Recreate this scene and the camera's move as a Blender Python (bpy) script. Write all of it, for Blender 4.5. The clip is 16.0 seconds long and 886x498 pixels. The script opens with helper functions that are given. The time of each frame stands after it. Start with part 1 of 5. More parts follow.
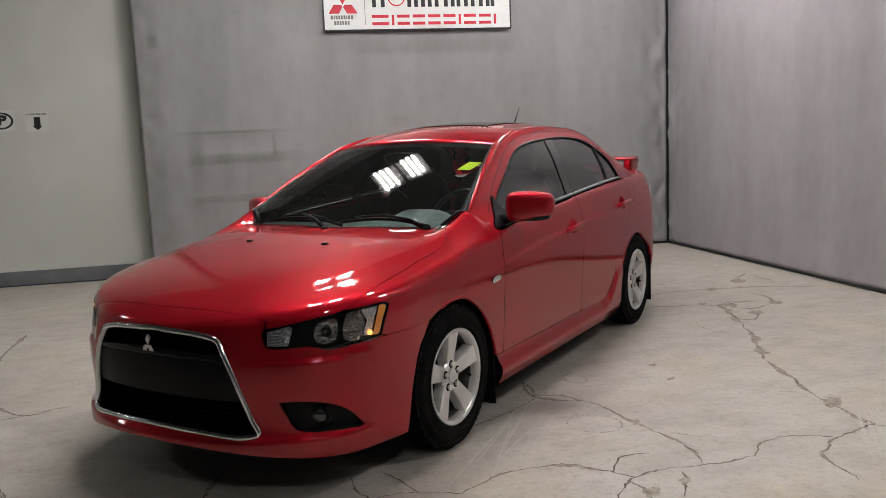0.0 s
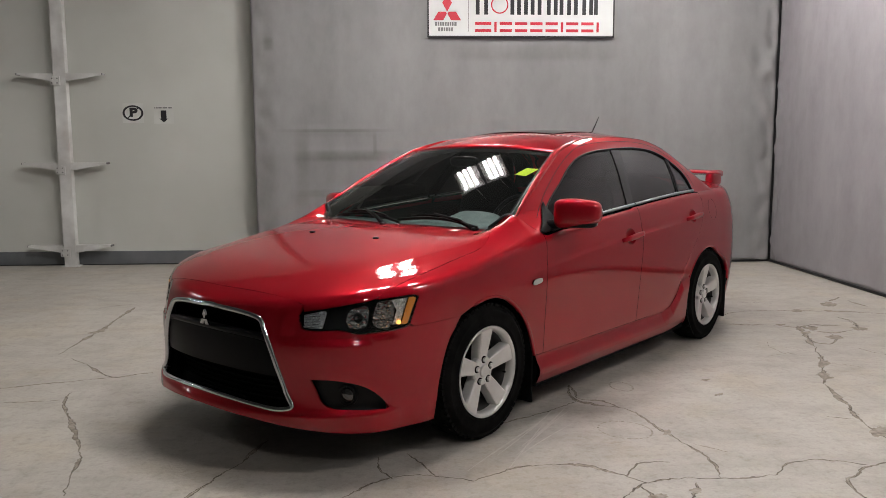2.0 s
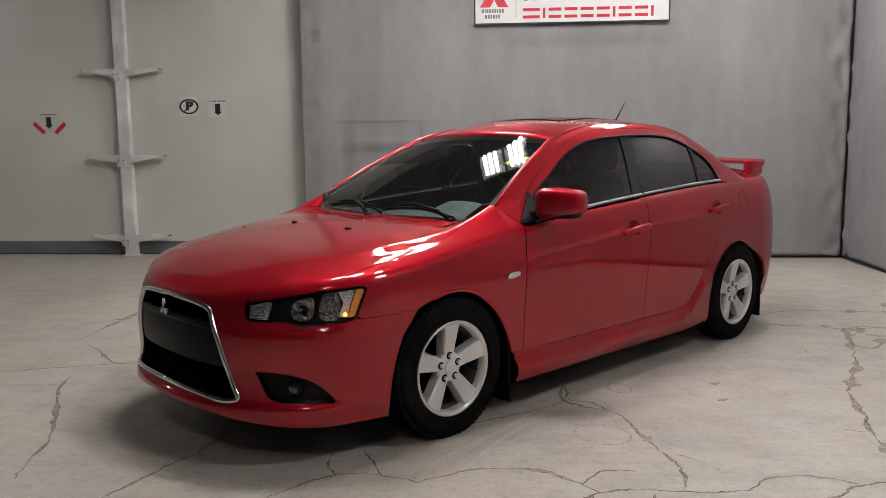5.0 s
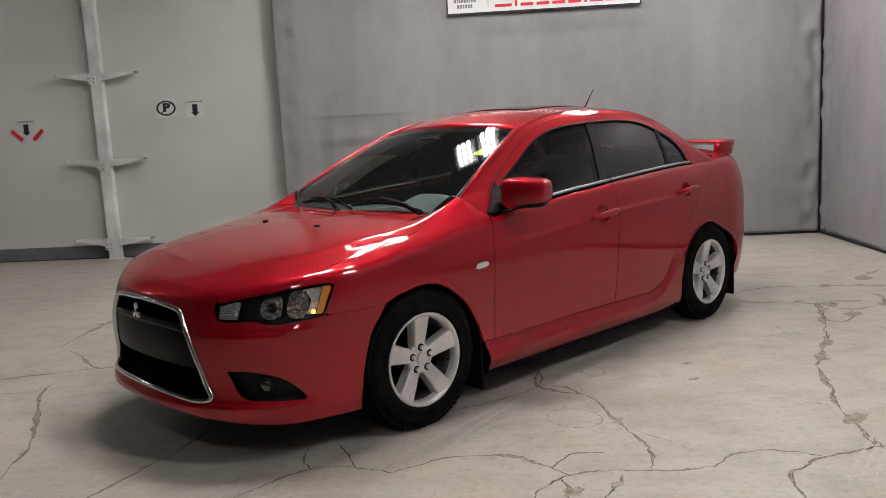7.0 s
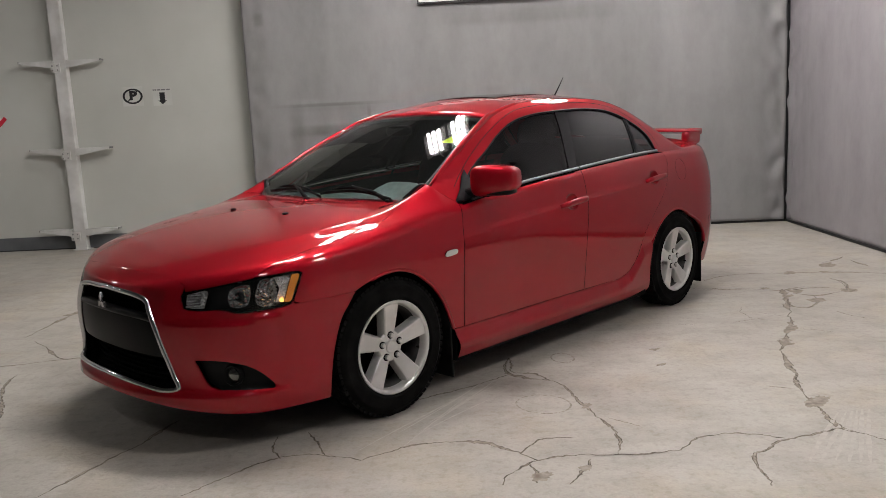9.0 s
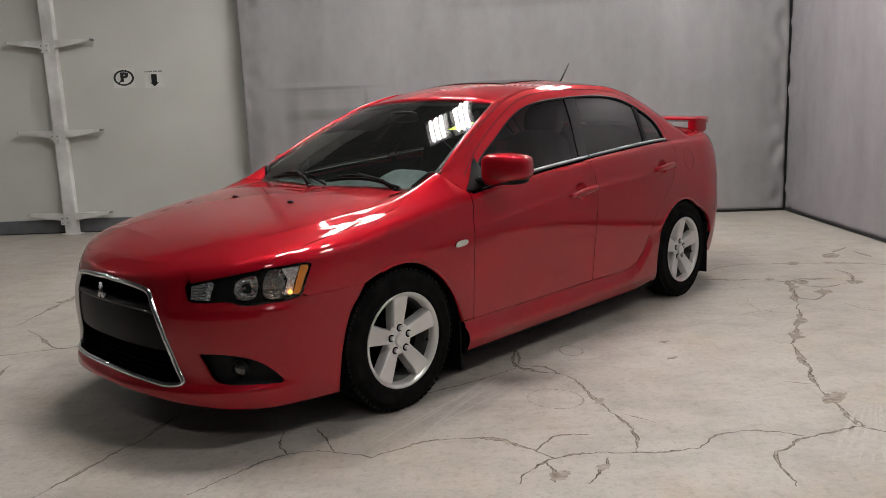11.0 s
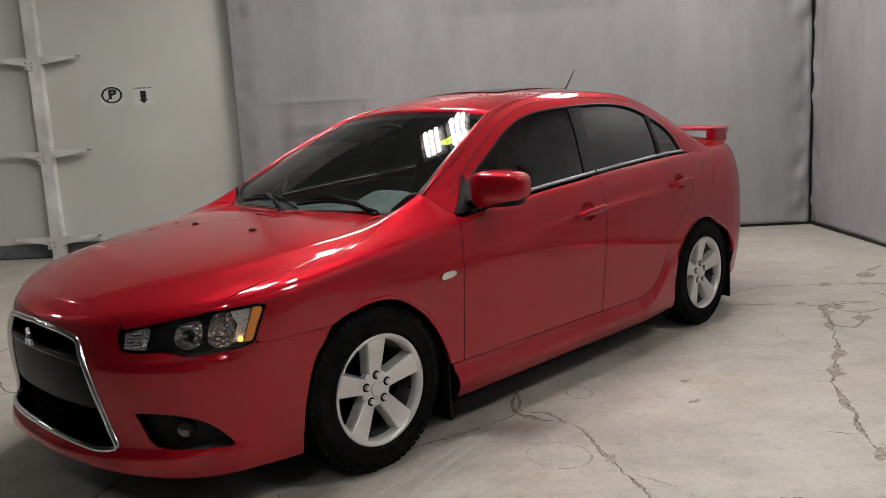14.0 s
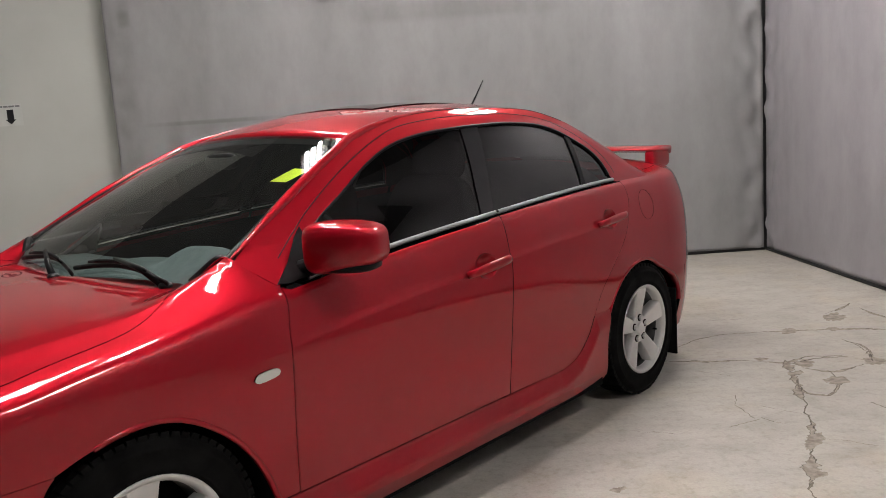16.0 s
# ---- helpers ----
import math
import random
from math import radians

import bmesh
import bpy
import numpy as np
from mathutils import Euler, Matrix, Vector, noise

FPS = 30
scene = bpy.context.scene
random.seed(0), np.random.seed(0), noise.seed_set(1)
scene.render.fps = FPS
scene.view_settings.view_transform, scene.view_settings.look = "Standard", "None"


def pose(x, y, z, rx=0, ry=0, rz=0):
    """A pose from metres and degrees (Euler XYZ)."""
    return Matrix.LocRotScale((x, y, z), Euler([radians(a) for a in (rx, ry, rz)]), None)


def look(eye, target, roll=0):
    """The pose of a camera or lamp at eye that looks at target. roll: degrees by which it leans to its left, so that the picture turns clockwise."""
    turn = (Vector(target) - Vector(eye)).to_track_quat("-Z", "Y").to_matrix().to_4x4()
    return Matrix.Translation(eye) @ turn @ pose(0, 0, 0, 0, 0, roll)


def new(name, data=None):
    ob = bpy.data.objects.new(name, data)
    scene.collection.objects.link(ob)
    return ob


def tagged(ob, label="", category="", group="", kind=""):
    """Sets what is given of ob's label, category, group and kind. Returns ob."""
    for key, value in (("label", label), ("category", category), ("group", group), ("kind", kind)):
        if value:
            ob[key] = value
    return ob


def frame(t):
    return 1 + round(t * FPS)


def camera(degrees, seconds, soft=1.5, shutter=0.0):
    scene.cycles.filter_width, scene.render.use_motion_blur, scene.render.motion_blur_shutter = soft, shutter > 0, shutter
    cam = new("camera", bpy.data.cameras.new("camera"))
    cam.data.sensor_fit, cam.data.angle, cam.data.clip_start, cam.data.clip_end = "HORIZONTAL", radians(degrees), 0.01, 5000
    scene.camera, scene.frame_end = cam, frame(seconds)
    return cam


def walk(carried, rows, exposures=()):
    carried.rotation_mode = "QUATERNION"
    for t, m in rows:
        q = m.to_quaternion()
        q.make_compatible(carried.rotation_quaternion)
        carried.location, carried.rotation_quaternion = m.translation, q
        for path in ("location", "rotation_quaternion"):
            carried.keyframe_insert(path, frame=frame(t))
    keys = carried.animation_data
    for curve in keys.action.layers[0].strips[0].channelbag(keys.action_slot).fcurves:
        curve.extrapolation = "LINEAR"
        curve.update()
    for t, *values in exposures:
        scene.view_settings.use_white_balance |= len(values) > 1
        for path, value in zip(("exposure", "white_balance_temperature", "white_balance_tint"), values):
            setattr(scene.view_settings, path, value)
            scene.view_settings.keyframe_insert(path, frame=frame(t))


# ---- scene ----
cam = camera(57.8, 16.0, soft=0.55)
PATH = [
    (0, (-3.044, -2.676, 1.387), (-1.352, -1.644, 1.121), -2.5),
    (0.5, (-2.921, -2.765, 1.372), (-1.317, -1.598, 1.117), -0.8),
    (1, (-2.915, -2.851, 1.356), (-1.332, -1.659, 1.088), -0.9),
    (1.5, (-2.956, -2.991, 1.372), (-1.429, -1.729, 1.1), -0.3),
    (2, (-2.981, -3.1, 1.381), (-1.465, -1.82, 1.132), -0.2),
    (2.5, (-2.917, -3.215, 1.393), (-1.405, -1.922, 1.183), -0.1),
    (3, (-2.799, -3.295, 1.374), (-1.343, -1.938, 1.175), 0.1),
    (3.5, (-2.691, -3.303, 1.378), (-1.249, -1.931, 1.187), 0.8),
    (4, (-2.557, -3.261, 1.378), (-1.164, -1.836, 1.22), 1.2),
    (4.5, (-2.491, -3.336, 1.35), (-1.116, -1.898, 1.143), 0.1),
    (4.7, (-2.469, -3.388, 1.347), (-1.114, -1.939, 1.09), -0.1),
    (7, (-2.387, -3.566, 1.367), (-1.033, -2.122, 1.076), -2.9),
    (7.5, (-2.38, -3.574, 1.364), (-1.003, -2.153, 1.074), -3.0),
    (8, (-2.376, -3.59, 1.364), (-0.982, -2.186, 1.071), -3.1),
    (8.5, (-2.379, -3.597, 1.367), (-0.977, -2.202, 1.069), -2.8),
    (9, (-2.377, -3.579, 1.354), (-0.979, -2.185, 1.036), -2.8),
    (9.2, (-2.375, -3.568, 1.347), (-0.983, -2.172, 1.01), -2.8),
    (11.3, (-2.375, -3.421, 1.373), (-0.951, -2.062, 1.018), -2.1),
    (11.5, (-2.365, -3.425, 1.375), (-0.93, -2.074, 1.033), -2.1),
    (12, (-2.322, -3.479, 1.378), (-0.86, -2.15, 1.071), -2.3),
    (12.5, (-2.219, -3.534, 1.375), (-0.758, -2.198, 1.086), -2.6),
    (13, (-2.111, -3.522, 1.358), (-0.66, -2.177, 1.067), -3.5),
    (13.5, (-2.033, -3.331, 1.366), (-0.61, -1.957, 1.077), -3.8),
    (14, (-1.917, -3.172, 1.351), (-0.525, -1.772, 1.029), -3.2),
    (14.5, (-1.677, -3.026, 1.363), (-0.351, -1.564, 1.042), -2.9),
    (15, (-1.403, -2.898, 1.369), (-0.059, -1.453, 1.044), -2.9),
    (15.5, (-1.153, -2.774, 1.381), (0.321, -1.457, 1.079), -3.1),
    (16, (-0.899, -2.74, 1.364), (0.57, -1.414, 1.072), -3.8),
]
walk(cam, [(t, look(eye, target, roll)) for t, eye, target, roll in PATH], [(0, -0.05), (2, 0.02), (4, -0.02), (4.7, -0.02), (7, 0.04), (13, 0.05), (14.5, 0.08), (16, 0.13)])

# ---- world and exposure ----
world = bpy.data.worlds.new("hall_air")
world.use_nodes = True
world.node_tree.nodes["Background"].inputs[0].default_value = (0.9, 0.95, 1.0, 1)
world.node_tree.nodes["Background"].inputs[1].default_value = 0.02
scene.world = world
LAMP_POWER, LAMP_Z = 88.0, 4.0
LAMP_SPOTS = [(4.50, 2.2), (4.75, 4.9), (1.3, 1.9), (1.0, 7.4)]
# the first single is an unseen lamp added to fill the hall's left
LAMP_SINGLES = [(12.4, 2.2), (4.3, 10.2)]
LAMP_SHORT = [(3.55, 5.2)]


# ---- materials ----
def material(name, color, rough=0.5, metal=0.0, coat=0.0, spec=0.5):
    m = bpy.data.materials.new(name)
    m.use_nodes = True
    b = m.node_tree.nodes["Principled BSDF"]
    b.inputs["Base Color"].default_value = (*color, 1)
    b.inputs["Roughness"].default_value = rough
    b.inputs["Metallic"].default_value = metal
    b.inputs["Coat Weight"].default_value = coat
    b.inputs["Coat Roughness"].default_value = 0.03
    b.inputs["Specular IOR Level"].default_value = spec
    return m


def noise_mix(m, low, high, scale, detail=6.0, rough=None, bump=0.0, bump_scale=None, stretch=(1, 1, 1), low_at=0.35, high_at=0.65):
    """Mixes two base colours by noise in object space, with optional relief."""
    t = m.node_tree
    b = t.nodes["Principled BSDF"]
    co = t.nodes.new("ShaderNodeTexCoord")
    mp = t.nodes.new("ShaderNodeMapping")
    mp.inputs["Scale"].default_value = stretch
    t.links.new(co.outputs["Object"], mp.inputs[0])
    n = t.nodes.new("ShaderNodeTexNoise")
    n.inputs["Scale"].default_value, n.inputs["Detail"].default_value = scale, detail
    t.links.new(mp.outputs[0], n.inputs["Vector"])
    r = t.nodes.new("ShaderNodeValToRGB")
    r.color_ramp.elements[0].position, r.color_ramp.elements[1].position = low_at, high_at
    r.color_ramp.elements[0].color, r.color_ramp.elements[1].color = (*low, 1), (*high, 1)
    t.links.new(n.outputs["Fac"], r.inputs[0])
    t.links.new(r.outputs[0], b.inputs["Base Color"])
    if bump:
        k = t.nodes.new("ShaderNodeTexNoise")
        k.inputs["Scale"].default_value, k.inputs["Detail"].default_value = bump_scale or scale * 6, 8.0
        t.links.new(mp.outputs[0], k.inputs["Vector"])
        u = t.nodes.new("ShaderNodeBump")
        u.inputs["Strength"].default_value, u.inputs["Distance"].default_value = bump, 0.01
        t.links.new(k.outputs["Fac"], u.inputs["Height"])
        t.links.new(u.outputs[0], b.inputs["Normal"])
    return m


def glass(name, tint, gloss=1.0):
    """A thin pane: tinted see-through with the gloss of glass."""
    m = bpy.data.materials.new(name)
    m.use_nodes = True
    t = m.node_tree
    t.nodes.clear()
    out, mix = t.nodes.new("ShaderNodeOutputMaterial"), t.nodes.new("ShaderNodeMixShader")
    tr, gl, fr = t.nodes.new("ShaderNodeBsdfTransparent"), t.nodes.new("ShaderNodeBsdfGlossy"), t.nodes.new("ShaderNodeFresnel")
    tr.inputs[0].default_value = (*tint, 1)
    gl.inputs[0].default_value, gl.inputs[1].default_value = (gloss, gloss, gloss, 1), 0.015
    fr.inputs[0].default_value = 1.55
    t.links.new(fr.outputs[0], mix.inputs[0])
    t.links.new(tr.outputs[0], mix.inputs[1])
    t.links.new(gl.outputs[0], mix.inputs[2])
    t.links.new(mix.outputs[0], out.inputs[0])
    return m


def glow(name, color, strength):
    m = bpy.data.materials.new(name)
    m.use_nodes = True
    b = m.node_tree.nodes["Principled BSDF"]
    b.inputs["Base Color"].default_value = (*color, 1)
    b.inputs["Emission Color"].default_value, b.inputs["Emission Strength"].default_value = (*color, 1), strength
    return m


PAINT = material("red_metallic_paint", (0.34, 0.005, 0.011), 0.42, 0.45, 1.0, 0.08)
flake_tree = PAINT.node_tree
flake_tree.nodes["Principled BSDF"].inputs["Coat IOR"].default_value = 1.47
flake_tree.nodes["Principled BSDF"].inputs["Specular Tint"].default_value = (0.75, 0.06, 0.07, 1)
flake_co, flake = flake_tree.nodes.new("ShaderNodeTexCoord"), flake_tree.nodes.new("ShaderNodeTexNoise")
flake.inputs["Scale"].default_value, flake.inputs["Detail"].default_value = 900, 2
flake_tree.links.new(flake_co.outputs["Object"], flake.inputs["Vector"])
flake_ramp = flake_tree.nodes.new("ShaderNodeValToRGB")
flake_ramp.color_ramp.elements[0].color, flake_ramp.color_ramp.elements[1].color = (0.265, 0.0032, 0.0105, 1), (0.375, 0.0056, 0.0155, 1)
flake_tree.links.new(flake.outputs["Fac"], flake_ramp.inputs[0])
flake_tree.links.new(flake_ramp.outputs[0], flake_tree.nodes["Principled BSDF"].inputs["Base Color"])
BLACK_TRIM = material("black_plastic", (0.0045, 0.0045, 0.005), 0.38, spec=0.14)
GREY_TRIM = material("charcoal_plastic", (0.0045, 0.0045, 0.005), 0.40, spec=0.10)
DARK_HOLLOW = material("dark_lining", (0.004, 0.004, 0.004), 0.95, spec=0.05)
CHROME = material("chrome", (0.58, 0.58, 0.60), 0.16, 1.0)
BRIGHT_TRIM = material("satin_trim", (0.27, 0.275, 0.285), 0.45, 0.35)
ALLOY = noise_mix(material("silver_alloy", (0.62, 0.62, 0.62), 0.34, 0.55), (0.63, 0.622, 0.61), (0.72, 0.712, 0.70), 9)
# the barrel's shade inside the rim is put into its dark base colour
BARREL = noise_mix(material("shaded_barrel", (0.1, 0.1, 0.1), 0.55, 0.3), (0.05, 0.05, 0.05), (0.12, 0.118, 0.115), 12)
RUBBER = noise_mix(material("tyre_rubber", (0.02, 0.02, 0.02), 0.7, spec=0.035), (0.004, 0.004, 0.004), (0.009, 0.0088, 0.0085), 14, bump=0.1, bump_scale=90)
CLEAR_GLASS = glass("windshield_glass", (0.80, 0.87, 0.84))
# faint pale diffuse share imitates the haze of reflections on the windshield
haze_tree = CLEAR_GLASS.node_tree
haze, haze_mix, haze_out = haze_tree.nodes.new("ShaderNodeBsdfDiffuse"), haze_tree.nodes.new("ShaderNodeMixShader"), haze_tree.nodes["Material Output"]
haze.inputs[0].default_value, haze_mix.inputs[0].default_value = (0.62, 0.66, 0.62, 1), 0.006
haze_tree.links.new(haze_out.inputs[0].links[0].from_socket, haze_mix.inputs[1])
haze_tree.links.new(haze.outputs[0], haze_mix.inputs[2])
haze_tree.links.new(haze_mix.outputs[0], haze_out.inputs[0])
TINTED_GLASS = glass("tinted_glass", (0.09, 0.095, 0.09))
FRONT_GLASS = glass("lightly_tinted_glass", (0.18, 0.19, 0.183))
LAMP_GLASS = glass("lamp_lens", (0.93, 0.94, 0.95))
ROOF_GLASS = material("black_roof_glass", (0.008, 0.008, 0.009), 0.04)
FRIT = material("black_ceramic_border", (0.004, 0.004, 0.004), 0.5, spec=0.15)
AMBER = material("amber_lens", (0.95, 0.36, 0.05), 0.25, 0.0, 1.0)
AMBER_GLOW = glow("amber_bulb", (1.0, 0.48, 0.12), 1.9)
WHITE_LENS = material("clear_ribbed_lens", (0.62, 0.60, 0.56), 0.2, 0.0, 1.0)
TAIL_RED = material("tail_lens", (0.26, 0.09, 0.10), 0.10, 0.0, 1.0)
REFLECTOR = material("bright_reflector", (0.95, 0.95, 0.96), 0.12, 0.05, 0.6)
facet_tree = REFLECTOR.node_tree
facet_co, facet, facet_bump = facet_tree.nodes.new("ShaderNodeTexCoord"), facet_tree.nodes.new("ShaderNodeTexVoronoi"), facet_tree.nodes.new("ShaderNodeBump")
facet.inputs["Scale"].default_value = 95
facet_bump.inputs["Strength"].default_value, facet_bump.inputs["Distance"].default_value = 1.0, 0.02
facet_tree.links.new(facet_co.outputs["Object"], facet.inputs["Vector"])
facet_tree.links.new(facet.outputs["Distance"], facet_bump.inputs["Height"])
facet_tree.links.new(facet_bump.outputs[0], facet_tree.nodes["Principled BSDF"].inputs["Normal"])
BOWL_FACETS = REFLECTOR.copy()
BOWL_FACETS.name = "faceted_chrome"
BOWL_FACETS.node_tree.nodes["Principled BSDF"].inputs["Metallic"].default_value = 0.85
BOWL_FACETS.node_tree.nodes["Principled BSDF"].inputs["Roughness"].default_value = 0.10
BOWL_FACETS.node_tree.nodes["Voronoi Texture"].inputs["Scale"].default_value = 55
FOG_GLASS = material("fog_lens_glass", (0.06, 0.06, 0.06), 0.12, 0.6, 1.0)
PAPER = noise_mix(material("dull_white_paper", (0.62, 0.62, 0.6), 0.6), (0.57, 0.575, 0.54), (0.63, 0.635, 0.60), 6)
SEAT_CLOTH = noise_mix(material("black_seat_cloth", (0.012, 0.012, 0.013), 0.9, spec=0.1), (0.004, 0.004, 0.0045), (0.009, 0.009, 0.0095), 60)
DASH_MAT = noise_mix(material("dashboard_vinyl", (0.05, 0.06, 0.06), 0.6), (0.12, 0.145, 0.15), (0.155, 0.18, 0.185), 30, bump=0.06, bump_scale=80)
STICKER = material("yellow_green_sticker", (0.62, 0.72, 0.02), 0.6)
WALL_MAT = noise_mix(material("white_painted_panel", (0.6, 0.6, 0.56), 0.45), (0.54, 0.545, 0.505), (0.62, 0.625, 0.585), 0.7, detail=8)
WHITE_STEEL = noise_mix(material("white_steel", (0.7, 0.7, 0.68), 0.45), (0.55, 0.54, 0.52), (0.74, 0.74, 0.72), 4)
BASE_MAT = noise_mix(material("grey_baseboard", (0.12, 0.13, 0.14), 0.6), (0.10, 0.11, 0.115), (0.15, 0.155, 0.165), 3)
# unseen ceiling, coloured dark to cut bounce and keep the shadows deep
CEIL_MAT = noise_mix(material("low_bounce_ceiling", (0.3, 0.3, 0.3), 0.8), (0.08, 0.08, 0.085), (0.12, 0.12, 0.125), 0.5)
# unseen walls: dimness is in the colour, set for bounce and door reflections
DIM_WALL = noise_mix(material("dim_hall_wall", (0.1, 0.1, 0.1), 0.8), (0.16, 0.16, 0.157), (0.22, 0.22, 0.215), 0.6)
PIPE_MAT = material("black_hem_pipe", (0.01, 0.01, 0.01), 0.5)
SIGN_WHITE = noise_mix(material("white_sign_face", (0.75, 0.75, 0.75), 0.35), (0.72, 0.72, 0.72), (0.78, 0.78, 0.78), 2)
SIGN_BLACK = material("black_vinyl", (0.012, 0.012, 0.014), 0.45)
SIGN_RED = material("red_vinyl", (0.62, 0.02, 0.045), 0.45)
SIGN_GREY = material("grey_vinyl", (0.2, 0.2, 0.2), 0.5)
CRACK_MAT = noise_mix(material("crack_dirt", (0.14, 0.12, 0.10), 0.95), (0.08, 0.068, 0.055), (0.24, 0.205, 0.165), 45)
SCUFF_MAT = noise_mix(material("patched_concrete", (0.25, 0.23, 0.21), 0.9), (0.22, 0.185, 0.145), (0.40, 0.355, 0.30), 30)


def layered(m, layers, bump=0.0, bump_scale=40.0, rough=None):
    """Base colour from noises laid over one another: (scale, stretch, low, high, from, to); the first is the ground, the rest multiply it."""
    t = m.node_tree
    b = t.nodes["Principled BSDF"]
    co = t.nodes.new("ShaderNodeTexCoord")
    last = None
    for scale, stretch, low, high, lo, hi in layers:
        mp, n, r = t.nodes.new("ShaderNodeMapping"), t.nodes.new("ShaderNodeTexNoise"), t.nodes.new("ShaderNodeValToRGB")
        mp.inputs["Scale"].default_value = stretch
        n.inputs["Scale"].default_value, n.inputs["Detail"].default_value, n.inputs["Roughness"].default_value = scale, 2.5 if stretch[2] < 0.3 else 9.0, 0.62
        t.links.new(co.outputs["Object"], mp.inputs[0])
        t.links.new(mp.outputs[0], n.inputs["Vector"])
        t.links.new(n.outputs["Fac"], r.inputs[0])
        e = r.color_ramp.elements
        e[0].position, e[1].position, e[0].color, e[1].color = lo, hi, (*low, 1), (*high, 1)
        if last is None:
            last = r.outputs[0]
        else:
            k = t.nodes.new("ShaderNodeMix")
            k.data_type, k.blend_type = "RGBA", "MULTIPLY"
            k.inputs[0].default_value = 1.0
            t.links.new(last, k.inputs[6])
            t.links.new(r.outputs[0], k.inputs[7])
            last = k.outputs[2]
    t.links.new(last, b.inputs["Base Color"])
    if bump:
        n, u = t.nodes.new("ShaderNodeTexNoise"), t.nodes.new("ShaderNodeBump")
        n.inputs["Scale"].default_value, n.inputs["Detail"].default_value = bump_scale, 8.0
        t.links.new(co.outputs["Object"], n.inputs["Vector"])
        u.inputs["Strength"].default_value, u.inputs["Distance"].default_value = bump, 0.01
        t.links.new(n.outputs["Fac"], u.inputs["Height"])
        t.links.new(u.outputs[0], b.inputs["Normal"])
    return m


# curtain stains, with dark bands down the left edge and under the sign
STAINS_AND_BANDS = [(5.2, 0.66, 1.59, 0.022, 0.6), (5.05, 0.60, 1.30, 0.07, 0.8), (5.2, 0.50, 0.86, 0.05, 0.5), (4.75, 0.025, 1.44, 0.16, 0.5), (5.60, 0.09, 1.1, 0.7, 0.4), (3.29, 0.14, 1.64, 0.08, 0.3), (5.95, 0.06, 2.57, 0.08, 0.7), (6.02, 0.14, 1.9, 2.2, 0.4), (2.9, 1.1, 2.48, 0.10, 0.4)]
FLOOR_MAT = layered(material("worn_concrete", (0.4, 0.38, 0.35), 0.5), [
    (0.6, (1, 1, 1), (0.431, 0.399, 0.358), (0.510, 0.479, 0.434), 0.35, 0.65),
    (3.5, (1, 1.6, 1), (0.82, 0.805, 0.79), (1, 1, 1), 0.32, 0.58),
    (28, (1, 1, 1), (0.85, 0.84, 0.82), (1, 1, 1), 0.34, 0.5),
    (90, (1, 1, 1), (0.93, 0.925, 0.92), (1.02, 1.02, 1.02), 0.36, 0.6),
    (9, (1, 0.25, 1), (0.93, 0.93, 0.92), (1, 1, 1), 0.36, 0.46),
    (5, (1, 1, 1), (0.86, 0.835, 0.80), (1, 1, 1), 0.30, 0.38),
    (1.7, (1, 1, 1), (1.03, 0.995, 0.93), (1, 1, 1), 0.36, 0.5),
    (38, (1, 1, 1), (0.62, 0.57, 0.51), (1, 1, 1), 0.255, 0.29)], 0.12, 70)
CURTAIN_MAT = layered(material("grey_tarpaulin", (0.3, 0.3, 0.3), 0.5), [
    (0.5, (1, 1, 0.6), (0.245, 0.239, 0.243), (0.315, 0.307, 0.312), 0.35, 0.65),
    (1.3, (1, 1, 0.10), (0.80, 0.80, 0.80), (1.08, 1.08, 1.08), 0.28, 0.72),
    (6.0, (1, 1, 0.5), (0.90, 0.90, 0.90), (1, 1, 1), 0.34, 0.58)], 0.13, 7)


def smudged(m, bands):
    """Soft stains and dark bands over a material's colour: (centre x, half width, centre z, half height, darkness)."""
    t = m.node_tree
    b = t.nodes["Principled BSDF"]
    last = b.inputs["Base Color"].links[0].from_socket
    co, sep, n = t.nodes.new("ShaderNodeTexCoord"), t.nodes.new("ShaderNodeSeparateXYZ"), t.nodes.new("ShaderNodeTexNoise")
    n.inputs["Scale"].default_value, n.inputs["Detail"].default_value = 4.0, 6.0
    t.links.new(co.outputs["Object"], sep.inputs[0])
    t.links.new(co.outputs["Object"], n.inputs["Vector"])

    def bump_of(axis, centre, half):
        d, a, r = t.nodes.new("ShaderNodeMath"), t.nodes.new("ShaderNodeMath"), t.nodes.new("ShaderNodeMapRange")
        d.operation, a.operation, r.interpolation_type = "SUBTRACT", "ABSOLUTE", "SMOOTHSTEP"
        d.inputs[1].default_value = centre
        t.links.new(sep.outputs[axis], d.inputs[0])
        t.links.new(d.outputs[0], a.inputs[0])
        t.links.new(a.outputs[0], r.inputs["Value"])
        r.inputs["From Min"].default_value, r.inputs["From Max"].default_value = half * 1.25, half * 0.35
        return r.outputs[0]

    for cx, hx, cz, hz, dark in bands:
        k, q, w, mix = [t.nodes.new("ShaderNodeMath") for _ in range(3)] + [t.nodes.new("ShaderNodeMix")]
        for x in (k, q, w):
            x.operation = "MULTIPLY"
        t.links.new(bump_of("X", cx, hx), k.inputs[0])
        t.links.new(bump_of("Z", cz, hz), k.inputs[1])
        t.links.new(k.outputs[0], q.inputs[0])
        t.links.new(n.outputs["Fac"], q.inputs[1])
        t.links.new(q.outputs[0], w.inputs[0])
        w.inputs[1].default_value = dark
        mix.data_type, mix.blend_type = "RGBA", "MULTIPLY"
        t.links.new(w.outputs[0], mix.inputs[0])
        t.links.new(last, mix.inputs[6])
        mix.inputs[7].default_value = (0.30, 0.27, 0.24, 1)
